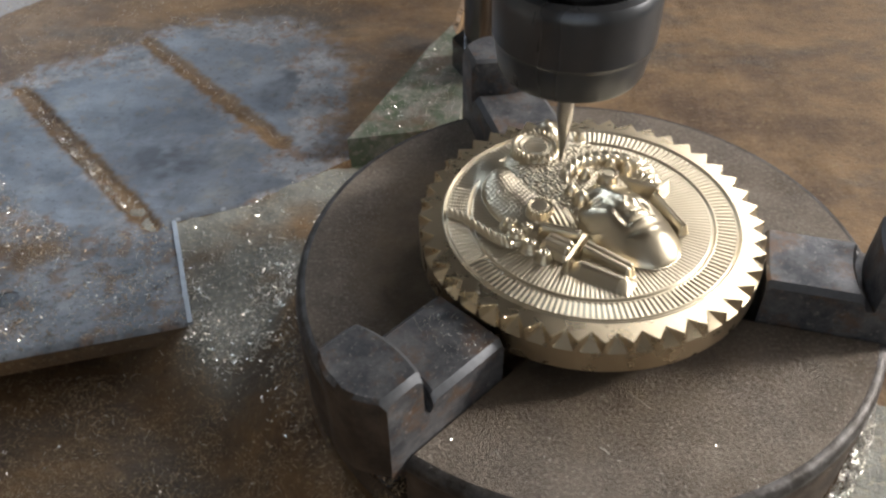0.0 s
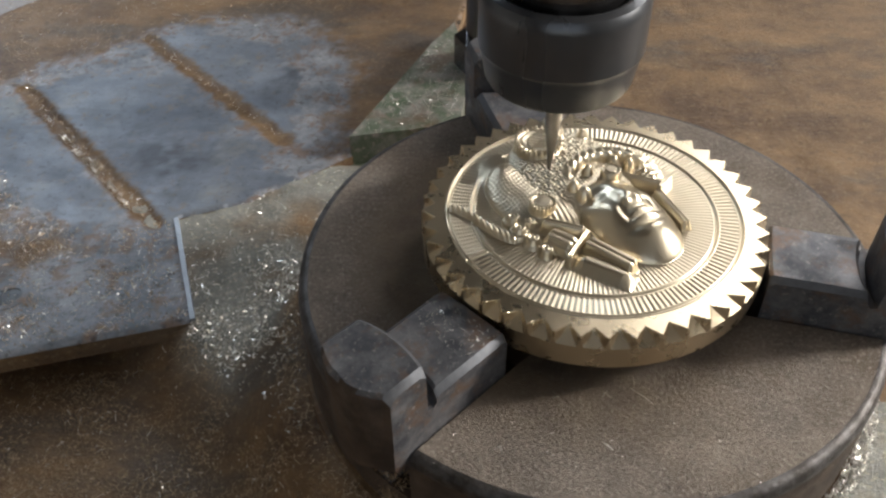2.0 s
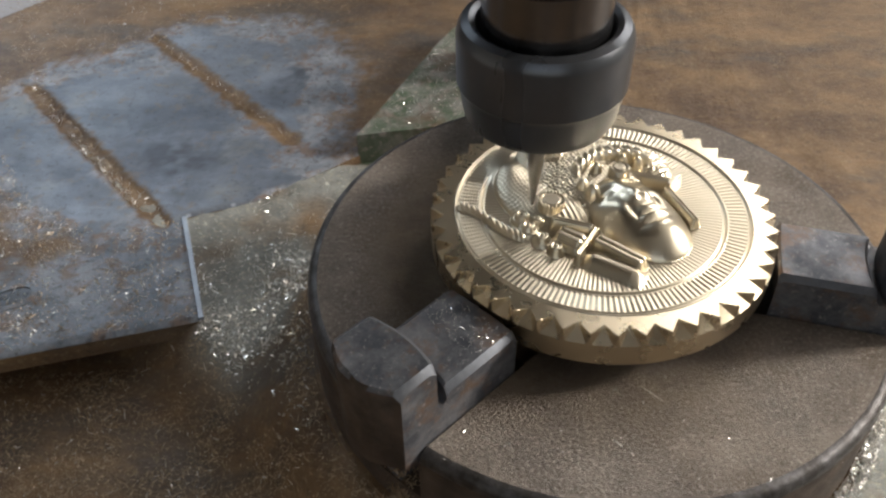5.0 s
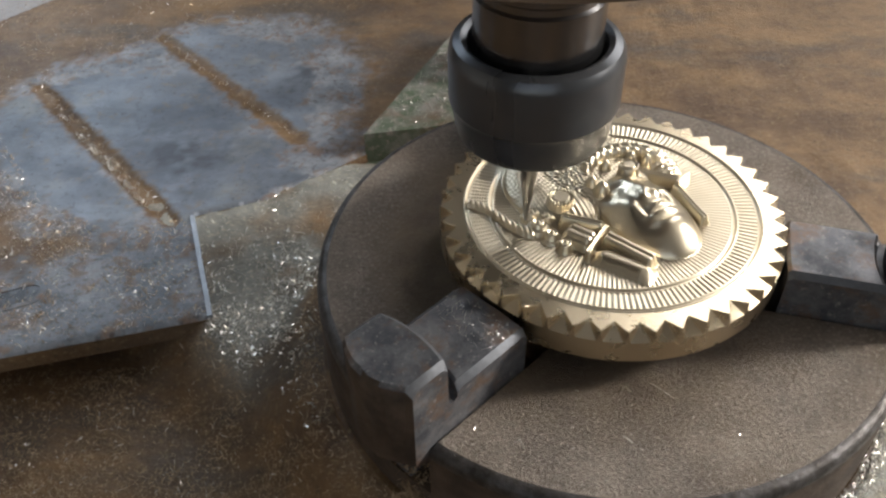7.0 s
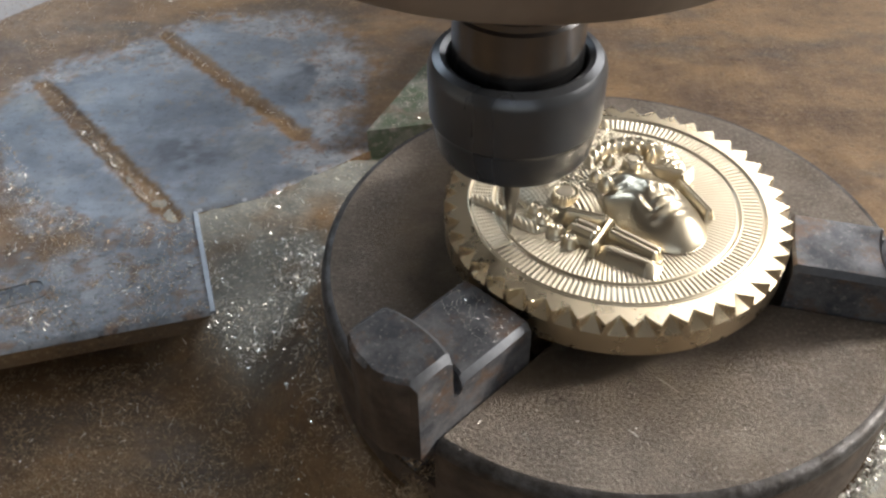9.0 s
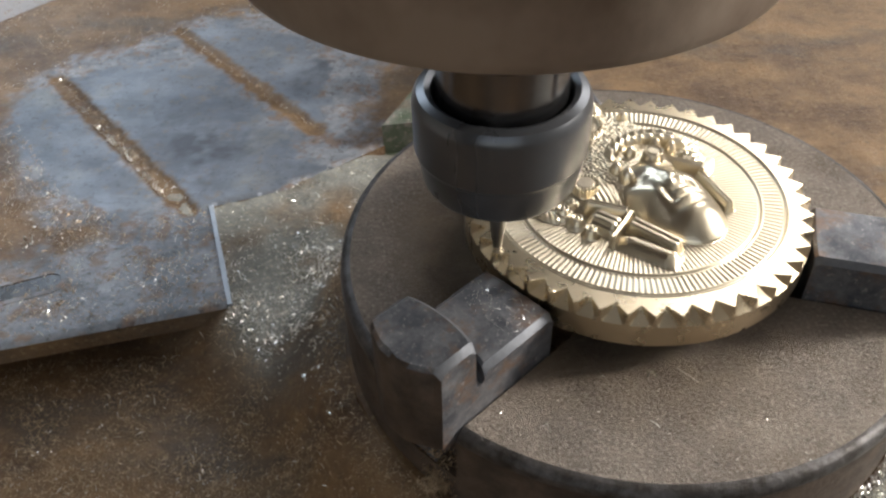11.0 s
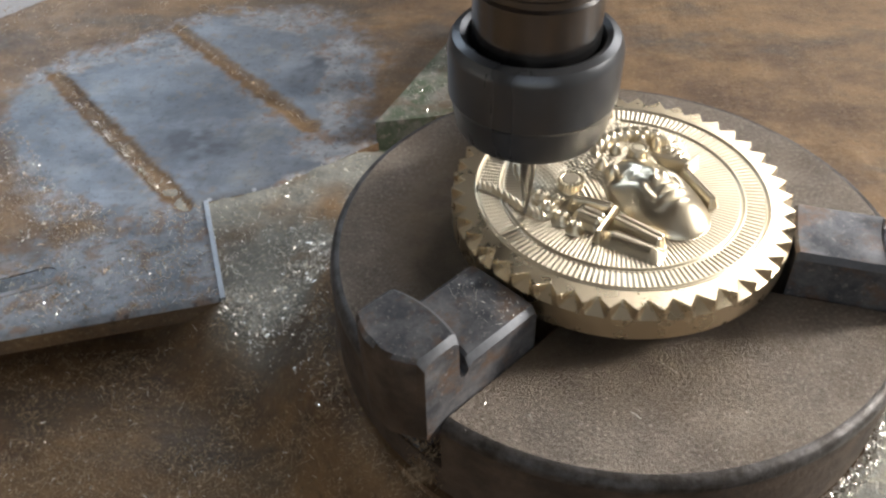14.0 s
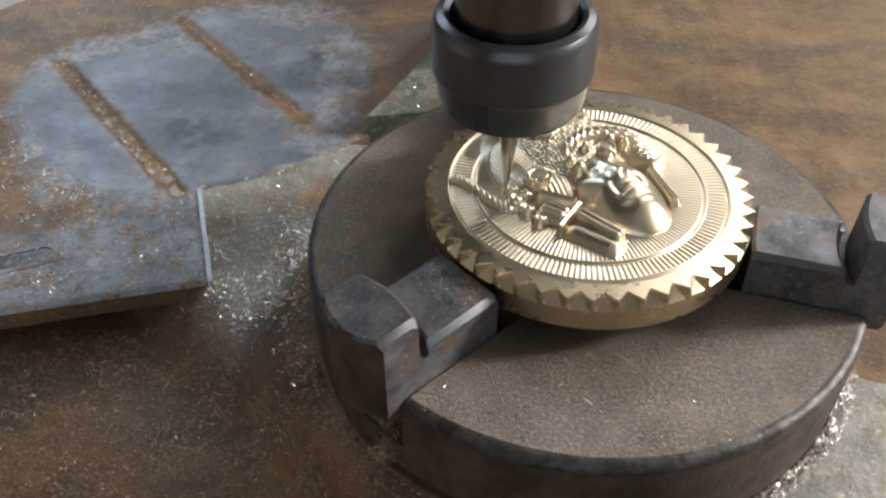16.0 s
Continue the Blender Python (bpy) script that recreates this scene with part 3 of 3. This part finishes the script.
def chuck():
    thing = empty("three_jaw_chuck", "dark cast three-jaw chuck gripping a brass medallion", "chuck")
    chuck_body(thing)
    part("flange", lathe(bmesh.new(), [(20, -38), (63.2, -38), (63.2, -24), (62.6, -23), (20, -22.8)], 120), BED, thing, "", 35)
    first = part("jaw", jaw_mesh(), JAW, thing, "dark stepped steel jaw", 35)
    first.data.materials.append(WORN)
    first.data.materials.append(SHADED_OILY)
    first.matrix_local = Matrix.Rotation(radians(JAWS[0]), 4, "Z")
    for a in JAWS[1:]:
        ob = new("jaw", first.data)
        ob.parent = thing
        ob.matrix_local = Matrix.Rotation(radians(a), 4, "Z")
        tagged(ob, "dark stepped steel jaw")
    for a in JAWS:
        bm = lathe(bmesh.new(), [(0, -7), (4.2, -7), (4.2, 6.5), (2.2, 6.5), (2.2, 4.5), (0, 4.5)], 18)
        bm.transform(Matrix.Rotation(radians(a), 4, "Z") @ Matrix.Translation((60.8, 0, -15.8)) @ Matrix.Rotation(radians(90), 4, "Y") @ Matrix.Translation((0, 0, -6)))
        part("screw", bm, JAW, thing, "dirty jaw screw in its slot", 35)


chuck()

# ---- the brass medallion ----
Z_MEDAL, R_MEDAL = 13.5, 35.0
AX = Vector((0.55, -0.835)).normalized()
BX = Vector((-AX.y, AX.x))


def bump2(s, t, s0, t0, ls, lt, h, p=2.0):
    """A smooth dome of height h with half lengths ls and lt."""
    q = (np.abs((s - s0) / ls) ** p + np.abs((t - t0) / lt) ** p)
    return h * np.sqrt(np.clip(1 - q, 0, None))


def gauss(s, t, s0, t0, ls, lt, h):
    return h * np.exp(-(((s - s0) / ls) ** 2 + ((t - t0) / lt) ** 2))


def bar(x, y, a, b, width, h, grooves=0, ramp=0.6):
    """A raised strap from a to b with rounded sides and lengthwise grooves."""
    a, b = np.array(a), np.array(b)
    d = b - a
    n = np.hypot(*d)
    d = d / n
    u, v = (x - a[0]) * d[0] + (y - a[1]) * d[1], -(x - a[0]) * d[1] + (y - a[1]) * d[0]
    edge = np.clip((width / 2 - np.abs(v)) / ramp, 0, 1) * np.clip(u / ramp, 0, 1) * np.clip((n - u) / ramp, 0, 1)
    edge = np.sin(edge * np.pi / 2) ** 0.8
    cut = 0.7 * np.clip(np.cos(v / width * 2 * np.pi * grooves), 0.3, 1) if grooves else 0
    return edge * (h - cut)


def medal_height(x, y):
    """The height of the relief above the flat of the medal, in millimetres."""
    s, t = x * AX.x + y * AX.y, x * BX.x + y * BX.y - 5.0
    r, th = np.hypot(x, y), np.arctan2(y, x)
    h = np.zeros_like(x)
    # fluted bands and ring lines
    flute = 0.5 + 0.5 * np.cos(th * 160)
    h -= np.where((r > 25.3) & (r < 29.0), 0.2 * (1 - flute ** 0.7), 0)
    h -= np.where(r < 24.0, 0.13 * (1 - flute ** 0.7) * np.clip((r - 14) / 3, 0, 1), 0)
    h -= 0.45 * np.exp(-((r - 24.65) / 0.28) ** 2) + 0.4 * np.exp(-((r - 29.5) / 0.22) ** 2)
    h += 0.25 * np.exp(-((r - 29.95) / 0.22) ** 2) + 0.15 * np.exp(-((r - 25.05) / 0.15) ** 2)
    deg = np.degrees(th) % 360  # the stretch of the band that still shows roughing marks
    h += np.where((r > 24.9) & (r < 29.3) & (deg > 165) & (deg < 213), 0.06 * np.cos(r * 12.0), 0)
    h -= 0.35 * np.exp(-((np.abs(deg - 214) * r * 0.01745) / 0.14) ** 2) * ((r > 23.5) & (r < 33))
    f = np.zeros_like(x)
    up = lambda g: np.maximum(f, g)  # noqa: E731
    # head-dress mass, finely hatched
    hatch = 0.04 * np.sin(s * 6.3 + 2.2 * np.sin(t * 1.3)) + 0.035 * np.sin(t * 8.1 + 1.6 * np.sin(s * 0.9))
    mass = bump2(s, t, -12, -2.5, 14.5, 12.5, 4.0, 2.2)
    f = up(mass + hatch * np.clip(mass, 0, 1))
    side = bump2(s, t, -9, -13, 12.0, 9.5, 2.4, 2.2)
    f = up(side + 0.8 * hatch * np.clip(side, 0, 1))
    lock = bump2(s, t, -3, -13, 7.5, 5.0, 2.8)
    f = up(lock + 0.10 * np.sin(t * 5.5 + s) * np.clip(lock, 0, 1))
    lock = bump2(s, t, -6, 11.5, 7, 4.0, 2.6)
    f = up(lock + 0.12 * np.sin(s * 5.5) * np.clip(lock, 0, 1))
    # wing-like fold at the edge of the head-dress
    f = np.maximum(f, 0) + gauss(x, y, -19.5, 10.0, 3.6, 6.0, 1.3)
    # oval of the face
    u = t + 1.3
    face = 5.2 * np.clip(1 - (np.abs((s - 5.7) / 14.2) ** 2.2 + np.abs(u / 8.4) ** 2.2), 0, None) ** 0.78
    face += gauss(s, u, 15.0, 0, 3.6, 4.6, 1.2) - gauss(s, u, 12.2, 0, 0.8, 3.6, 0.55)
    face += gauss(s, u, 11.1, 0, 0.8, 2.5, 0.65) - gauss(s, u, 10.2, 0, 0.4, 2.5, 0.55) + gauss(s, u, 9.3, 0, 0.75, 2.2, 0.55)
    face += gauss(s, u, 5.2, 0, 2.4, 1.9, 1.3) + gauss(s, u, 1.4, 0, 3.6, 1.6, 0.75) + gauss(s, u, 6.3, 1.3, 0.9, 0.8, 0.7) + gauss(s, u, 6.3, -1.3, 0.9, 0.8, 0.7)
    for q in (-1, 1):
        face += -gauss(s, u, 0.9, 3.3 * q, 2.0, 2.3, 0.65) + gauss(s, u, 1.1, 3.3 * q, 0.9, 1.5, 0.4) + gauss(s, u, -1.8, 3.3 * q, 1.2, 2.8, 0.25)
        face += gauss(s, u, 6.6, 4.4 * q, 3.2, 2.0, 0.8) - gauss(s, u, 8.6, 2.9 * q, 1.6, 0.6, 0.4)
    f = up(np.where(face > 0.35, face, 0))
    # curved beaded band, a jewel before it and a curl at the temple
    arc = s + 10.6 - 0.05 * (t - 0.5) ** 2
    strip = np.clip(1 - (arc / 2.1) ** 4 - ((t - 2.0) / 9.5) ** 6, 0, None)
    f = up(np.where(strip > 0, (5.7 + 0.5 * np.cos(t * 3.4) * np.cos(arc * 1.9)) * np.sqrt(strip), 0))
    rj = np.hypot(s + 3.4, t - 1.4)
    f = up(np.where(rj < 2.5, (5.9 - 0.8 * ((rj > 1.2) & (rj < 1.7))) * np.clip((2.5 - rj) / 0.5, 0, 1), 0))
    for cs, ct, cr, ch in ((-6.6, 4.6, 1.7, 6.0), (-6.8, -1.8, 1.6, 6.0), (-5.0, 7.6, 1.5, 5.2), (-1.8, -6.3, 2.0, 5.4), (-4.6, -6.8, 1.7, 5.2)):
        f = up(bump2(s, t, cs, ct, cr, cr, ch))
    # beaded oval boss and the knobs behind it
    ro = np.hypot((s + 20.2) / 1.05, t + 5.2)
    ao = np.arctan2(t + 5.2, s + 20.2)
    leafy = np.abs(x + 11.2) / (0.2 + 2.3 * np.clip(1 - ((y - 16.2) / 3.8) ** 2, 0, 1))
    boss = 4.9 - 1.1 * ((ro > 3.4) & (ro < 4.1)) + 0.5 * np.cos(ao * 26) * (ro > 4.3) - 0.5 * np.clip(1 - ro / 3.4, 0, 1) + np.where(ro < 3.4, 0.35 * np.sin(y * 6.0) * (leafy < 1) - 0.3 * ((leafy > 1) & (leafy < 1.4)), 0)
    f = up(np.where(ro < 5.5, boss * np.clip((5.5 - ro) / 0.5, 0, 1), 0))
    f = up(bump2(s, t, -24.2, 0.6, 3.8, 3.4, 6.0))
    f = up(np.clip(5.6 * (1 - np.hypot(s + 19.3, t - 5.9) / 2.6), 0, 4.6))
    # straps on both sides of the face, with their clasps
    f = up(bar(x, y, (-2.3, -12.0), (6.9, -18.7), 3.6, 3.3, 2, 0.9))
    f = up(bar(x, y, (-4.6, -15.4), (6.9, -21.2), 5.4, 2.0, 0, 2.6))
    f = up(bar(x, y, (-10.8, -7.0), (-1.9, -9.6), 2.8, 3.5, 2, 0.9))
    f = up(bar(x, y, (-9.8, -9.6), (-3.6, -13.4), 5.2, 3.0, 3, 1.6))
    f = up(bar(x, y, (-1.3, -8.8), (-5.8, -17.6), 1.5, 3.3, 1, 0.6))
    f = up(bar(x, y, (13.1, 5.6), (18.3, -5.4), 2.4, 2.5, 2, 0.8))
    f = up(bar(x, y, (6.4, 9.4), (14.8, 7.0), 2.4, 2.7, 2, 0.8))
    f = up(bar(x, y, (16.4, 8.6), (13.4, 4.6), 1.5, 3.1, 0, 0.4))
    # leaf-like tail and curls beside the head-dress
    k = np.clip((x + 30) / 14, 0, 1)
    centre, wide = -1.5 - 8.0 * k + 0.9 * np.sin(k * 6.0), 0.9 + 0.8 * k
    leaf = 1.3 * np.sqrt(np.clip(1 - ((y - centre) / wide) ** 2, 0, None)) + 0.16 * np.cos(x * 6.5 + 2 * y)
    f = up(np.where((x > -29.4) & (x < -15.5) & (np.abs(y - centre) < wide), leaf, 0))
    for cx, cy, cr in ((-14.9, -8.6, 2.3), (-12.2, -11.4, 2.0), (-16.2, -5.4, 2.2), (-9.6, -14.2, 1.8), (-13.0, -6.2, 1.6)):
        rr = np.hypot(x - cx, y - cy)
        f = up(np.where(rr < cr, 2.3 * np.clip(1 - (rr / cr) ** 2, 0, None) ** 0.7 + 0.3 * np.cos(rr * 6), 0))
    ro = np.hypot(x + 10.4, y + 2.6)
    ao = np.arctan2(y + 2.6, x + 10.4)
    f = up(np.where(ro < 3.1, (4.0 - 0.7 * ((ro > 1.7) & (ro < 2.2)) + 0.3 * np.cos(ao * 20) * (ro > 2.2)) * np.clip((3.1 - ro) / 0.5, 0, 1), 0))
    fine = 0.13 * np.sin(x * 4.1 + 1.7 * np.sin(y * 2.3)) * np.sin(y * 4.7 + 1.3 * np.sin(x * 1.9))
    f = f + np.where((f > 1.0) & (f <= np.maximum(mass, lock) + 0.3) & (face < 0.4), fine, 0)
    on = np.clip(f / 0.5, 0, 1)
    return h * (1 - on) + f


def medallion():
    thing = empty("brass_medallion", "shiny half-machined brass medallion with toothed rim held in the jaws", "medallion")
    # turned rim with notched teeth
    nt = 45 * 24
    rings = [(29.9, 0.0), *[(30.6 + 4.4 * i / 15, None) for i in range(16)], (R_MEDAL, -4.2), (R_MEDAL, -7.6), (34.5, -8.1), (10, -8.1)]
    phase = radians(-96.35)
    verts = []
    for r, z in rings:
        for i in range(nt):
            a = 2 * math.pi * i / nt
            phi = (((a - phase) * 45 / (2 * math.pi)) % 1.0) * 2 - 1
            phi = abs(phi)
            q = (r - 32.3) / 2.7
            zz = -min(2.7 * max(q, 0), 14.0 * max(0.0, q - phi)) if z is None else z
            verts.append((r * math.cos(a), r * math.sin(a), Z_MEDAL + zz))
    faces = [(j * nt + i, (j + 1) * nt + i, (j + 1) * nt + (i + 1) % nt, j * nt + (i + 1) % nt) for j in range(len(rings) - 1) for i in range(nt)]
    grid_part("rim", verts, faces, TURNED, thing, "turned brass rim with notched teeth", False)
    # the struck face
    na, radii = 1440, np.concatenate([np.linspace(0.05, 24, 190), np.linspace(24.15, 30.2, 45)])
    an = np.arange(na) * 2 * np.pi / na
    x, y = np.outer(radii, np.cos(an)), np.outer(radii, np.sin(an))
    z = medal_height(x, y)
    z[-1] = 0.0
    v = np.stack([x, y, z + Z_MEDAL + 0.004], -1).reshape(-1, 3)
    i = np.arange(na)
    k = (i + 1) % na
    f = np.concatenate([np.stack([j * na + i, (j + 1) * na + i, (j + 1) * na + k, j * na + k], -1) for j in range(len(radii) - 1)])
    grid_part("face", v, f.tolist(), BRASS, thing, "raised ornamental head in relief", True)


medallion()

# ---- the spindle, which moves ----


def spindle():
    """Built with the tip of its cutter at the origin."""
    thing = empty("milling_spindle", "black collet nut and thin cutter on a steel spindle", "spindle")
    b = 21.5
    nut = part("collet_nut", lathe(bmesh.new(), [(5.5, b + 0.3), (6.2, b), (12.0, b), (13.1, b + 0.5), (13.7, b + 1.6), (14.5, b + 6.5), (14.6, b + 7.2), (15.0, b + 7.8), (15.05, b + 16.2), (14.8, b + 17.4), (14.2, b + 18.4), (12.9, b + 18.9), (11.9, b + 18.4), (11.4, b + 16.0), (11.2, b + 12)], 120), NUT, thing, "", 28)
    part("collet", lathe(bmesh.new(), [(0, b + 2.6), (1.6, b + 2.6), (1.6, b + 1.0), (5.4, b + 1.0), (5.6, b + 2.5), (5.6, b + 8)], 48), SHANK, nut, "split steel collet", 30)
    part("shank", lathe(bmesh.new(), [(0, b + 10), (10.9, b + 10), (10.9, b + 27.0), (10.4, b + 27.5), (10.4, b + 28.6), (11.1, b + 29.2), (11.1, b + 35), (11.4, b + 44)], 96), SHANK, thing, "", 30)
    part("housing", lathe(bmesh.new(), [(0, 65.4), (17, 65.4), (17, 65.0), (37.5, 65.0), (39.4, 65.8), (40.3, 67.6), (40.3, 170), (38, 172), (0, 172)], 128), HOUSING, thing, "rust-stained spindle housing", 30)
    part("cutter", lathe(bmesh.new(), [(0, 0), (0.25, 0.05), (1.45, 9.5), (1.6, 11), (1.6, b + 4), (0, b + 4)], 24), CUTTER, thing, "thin tapered engraving cutter", 30)
    return thing


SPINDLE = spindle()

# ---- swarf ----
rng = np.random.default_rng(7)


def chips(name, label, material, places, size, parent=None, thin=1.0):
    """Curled slivers, each of four triangles, joined into one piece of stuff."""
    verts, faces = [], []
    for (x, y, z) in places:
        n = 0.35 + rng.gamma(1.6, 0.55)
        ln, wd = size * n, size * thin * (0.18 + 0.22 * rng.random())
        m = Euler((rng.normal(0, 0.5), rng.normal(0, 0.45), rng.random() * 6.283)).to_matrix()
        base = len(verts)
        lift = 0.25 * ln * rng.random()
        for u, w, k in ((-0.5, -0.5, 0), (-0.5, 0.5, 0), (0, -0.6, lift), (0, 0.6, lift), (0.5, -0.3, 0), (0.5, 0.3, 0)):
            p = m @ Vector((u * ln, w * wd, k))
            verts.append((x + p.x, y + p.y, z + p.z + 0.12 * ln))
        faces += [(base, base + 2, base + 3, base + 1), (base + 2, base + 4, base + 5, base + 3)]
    ob = grid_part(name, verts, faces, material, parent, label, False)
    return tagged(ob, label, "swarf", kind="stuff")


def scatter(n, poly, z, keep=lambda x, y: 1.0):
    xs, ys = [p[0] for p in poly], [p[1] for p in poly]
    out = []
    for _ in range(n * 6):
        if len(out) >= n:
            break
        p = (rng.uniform(min(xs), max(xs)), rng.uniform(min(ys), max(ys)))
        if inside(p, poly) and rng.random() < keep(*p):
            out.append((*p, z))
    return out


ZONE_POLY = [(-97, 4), (-66, -29), (-58, -34), (-66, 0), (-60, 40), (-40, 68), (-72, 79), (-96, 57), (-112, 50)]
FLOOR_POLY = [(-150, -3), (-97, 4), (-60, -36), (-40, -70), (-60, -110), (-170, -110), (-190, -20)]
PLATE_POLY = [(-98, 9), (-115, 47), (-135, 39), (-160, 50), (-190, 84), (-230, 90), (-230, -20), (-140, -5)]
BACK_POLY = [(-230, 90), (-188, 114), (-156, 150), (-128, 163), (-90, 165), (-70, 210), (-190, 210), (-300, 130)]
GREEN_POLY = [(-64, 83), (-35, 92), (-33, 124), (-40, 152), (-46, 141)]
BLOCK_POLY = [(63, -19), (110, -28), (116, -86), (62, -92), (41, -52), (53, -38)]
RIM_POLY = [(62, -12), (66, -18), (56, -36), (42, -52), (30, -60), (36, -70), (70, -60), (80, -20)]


def patchy(x, y):
    return min(1.0, max(0.05, 0.5 + 1.1 * relief_noise(x, y, 1.0, 14)))


def near_chuck(x, y):
    return (0.08 + math.exp(-(math.hypot(x + 82, y - 10) / 20) ** 2)) * patchy(x, y)


def settled(places, floor=-60.0):
    return [(x, y, max(bed_z(x, y), floor)) for x, y, _ in places]


def groove_places(n):
    out = []
    for a, b in (((-190, 115), (-123, 49)), ((-158, 152), (-90, 88))):
        for _ in range(n):
            t, o = rng.random(), rng.normal(0, 0.9)
            out.append((a[0] + t * (b[0] - a[0]) + o * 0.7, a[1] + t * (b[1] - a[1]) + o * 0.7, -36))
    return out


def clot_places(n):
    """Pale clots of swarf caught on the lower side of the first groove."""
    out = []
    for t, k in ((0.28, 0.5), (0.42, 0.5), (0.53, 1.4), (0.66, 0.9), (0.80, 1.5), (0.9, 0.8)):
        for _ in range(int(n * k)):
            q, o = t + rng.normal(0, 0.025), rng.normal(-1.5, 0.6)
            out.append((-190 + q * 66 + o * 0.7, 114 - q * 65 + o * 0.7, -36.2))
    return out


def ring_places(n, a0, a1, r0, r1):
    out = []
    for _ in range(n):
        a, r = radians(rng.uniform(a0, a1)), rng.uniform(r0, r1)
        x, y = r * math.cos(a), r * math.sin(a)
        out.append((x, y, bed_z(x, y)))
    return out


chips("brass_chips", "bright brass chips heaped on the grey sub-plate", CHIP, settled(scatter(5200, ZONE_POLY, -36.9, near_chuck)), 0.7)
chips("brass_chips", "dull brass shavings covering the rusty bed", DULL_CHIP, settled(scatter(30000, FLOOR_POLY, -50, patchy)), 0.62, thin=0.7)
chips("brass_chips", "bright brass slivers lying on the rusty bed", CHIP, settled(scatter(1300, FLOOR_POLY, -49.8, patchy)), 0.75, thin=0.6)
chips("brass_chips", "brass chips on the rusted steel plate", DULL_CHIP, scatter(5000, PLATE_POLY, -36, patchy) + scatter(4500, BACK_POLY, -36, patchy) + groove_places(130), 0.6)
chips("brass_chips", "bright chips on the rusted steel plate", CHIP, scatter(2600, PLATE_POLY, -36, patchy) + scatter(700, [(-160, 34), (-139, 40), (-156, 49), (-174, 59), (-194, 76), (-215, 70), (-200, 30)], -36) + scatter(700, BACK_POLY, -36, patchy) + groove_places(60) + clot_places(90), 0.52)
chips("brass_chips", "fine chips on the green bracket", CHIP, scatter(260, GREEN_POLY, -29, patchy), 0.55)
chips("brass_chips", "bright chips along the clamp block", CHIP, scatter(500, BLOCK_POLY, -22, patchy) + [(x, y, -22.4 + 1.2 * rng.random()) for x, y, _ in ring_places(3400, 290, 346, 62.0, 65.5)], 0.42)
chips("brass_chips", "fine chips banked round the foot of the chuck", DULL_CHIP, ring_places(2600, 130, 262, 62.6, 70), 0.55)
CHUCK_CHIPS = [(-16.9, -50.1, 0.1), (2.0, -36.9, 0.1), (1.5, -47.9, 0.1), (1.7, -36.8, 0.1), (-17.1, -49.9, 0.1), (8.3, -36.9, 0.1)]
chips("brass_chips", "thin stray brass slivers on the chuck face", CHIP, CHUCK_CHIPS, 1.7, thin=0.35)
chips("brass_chips", "tiny brass specks on the chuck face", CHIP, [(*p[:2], 0.05) for p in scatter(40, [(-40, -40), (50, -30), (40, -50), (0, -60), (-30, -54)], 0)], 0.34)
chips("brass_chips", "curled bright chips by the slot in the plate", CHIP, [(-161.4 + rng.normal(0, 1.2), 28.3 + rng.normal(0, 1.6), -36.0) for _ in range(14)], 1.2)
a = radians(JAWS[0])
SLOT = [(r * math.cos(a) - y * math.sin(a), r * math.sin(a) + y * math.cos(a), -13.4 + 5.0 * rng.random() ** 2) for r, y in zip(rng.uniform(57, 62, 420), rng.uniform(-8, 8, 420))]
chips("brass_chips", "matted brass shavings packed in the jaw slot", DULL_CHIP, SLOT, 0.7)
JAW_POLY = [(37 * math.cos(a) - y * math.sin(a), 37 * math.sin(a) + y * math.cos(a)) for y in (-8, 8)] + [(45 * math.cos(a) - y * math.sin(a), 45 * math.sin(a) + y * math.cos(a)) for y in (8, -8)]
CLUMP = [(-36.2 + rng.normal(0, 1.5), -50.4 + rng.normal(0, 1.1), -20.5 + 4.8 * abs(rng.normal(0, 0.6))) for _ in range(700)]
chips("swarf_clump", "matted brown clump of fine shavings under the jaw", DULL_CHIP, CLUMP, 0.9, thin=0.5)
chips("brass_chips", "tiny bright chips on the jaw step", CHIP, scatter(130, JAW_POLY, 10.6), 0.3)


# ---- what moves ----
SPINDLE_ROWS = [
    (0.0, -6.4, 8.0, 21.1), (2.0, -9.35, 4.3, 20.3), (4.0, -12.2, -2.5, 19.0), (6.5, -17.0, -7.4, 15.9), (8.0, -18.4, -8.7, 14.2), (9.0, -21.3, -11.6, 13.3),
    (11.3, -27.6, -18.4, 8.6), (11.5, -26.9, -17.6, 9.1), (12.0, -26.3, -17.3, 11.5), (12.5, -24.9, -16.0, 12.8), (13.0, -23.4, -13.8, 13.0), (13.5, -21.3, -12.5, 14.0), (14.0, -19.5, -10.3, 14.1),
    (15.0, -18.3, -8.5, 15.2), (16.0, -17.2, -7.0, 16.5),
]


def motions():
    walk(SPINDLE, [(t, pose(x * MM, y * MM, z * MM)) for t, x, y, z in SPINDLE_ROWS])


motions()
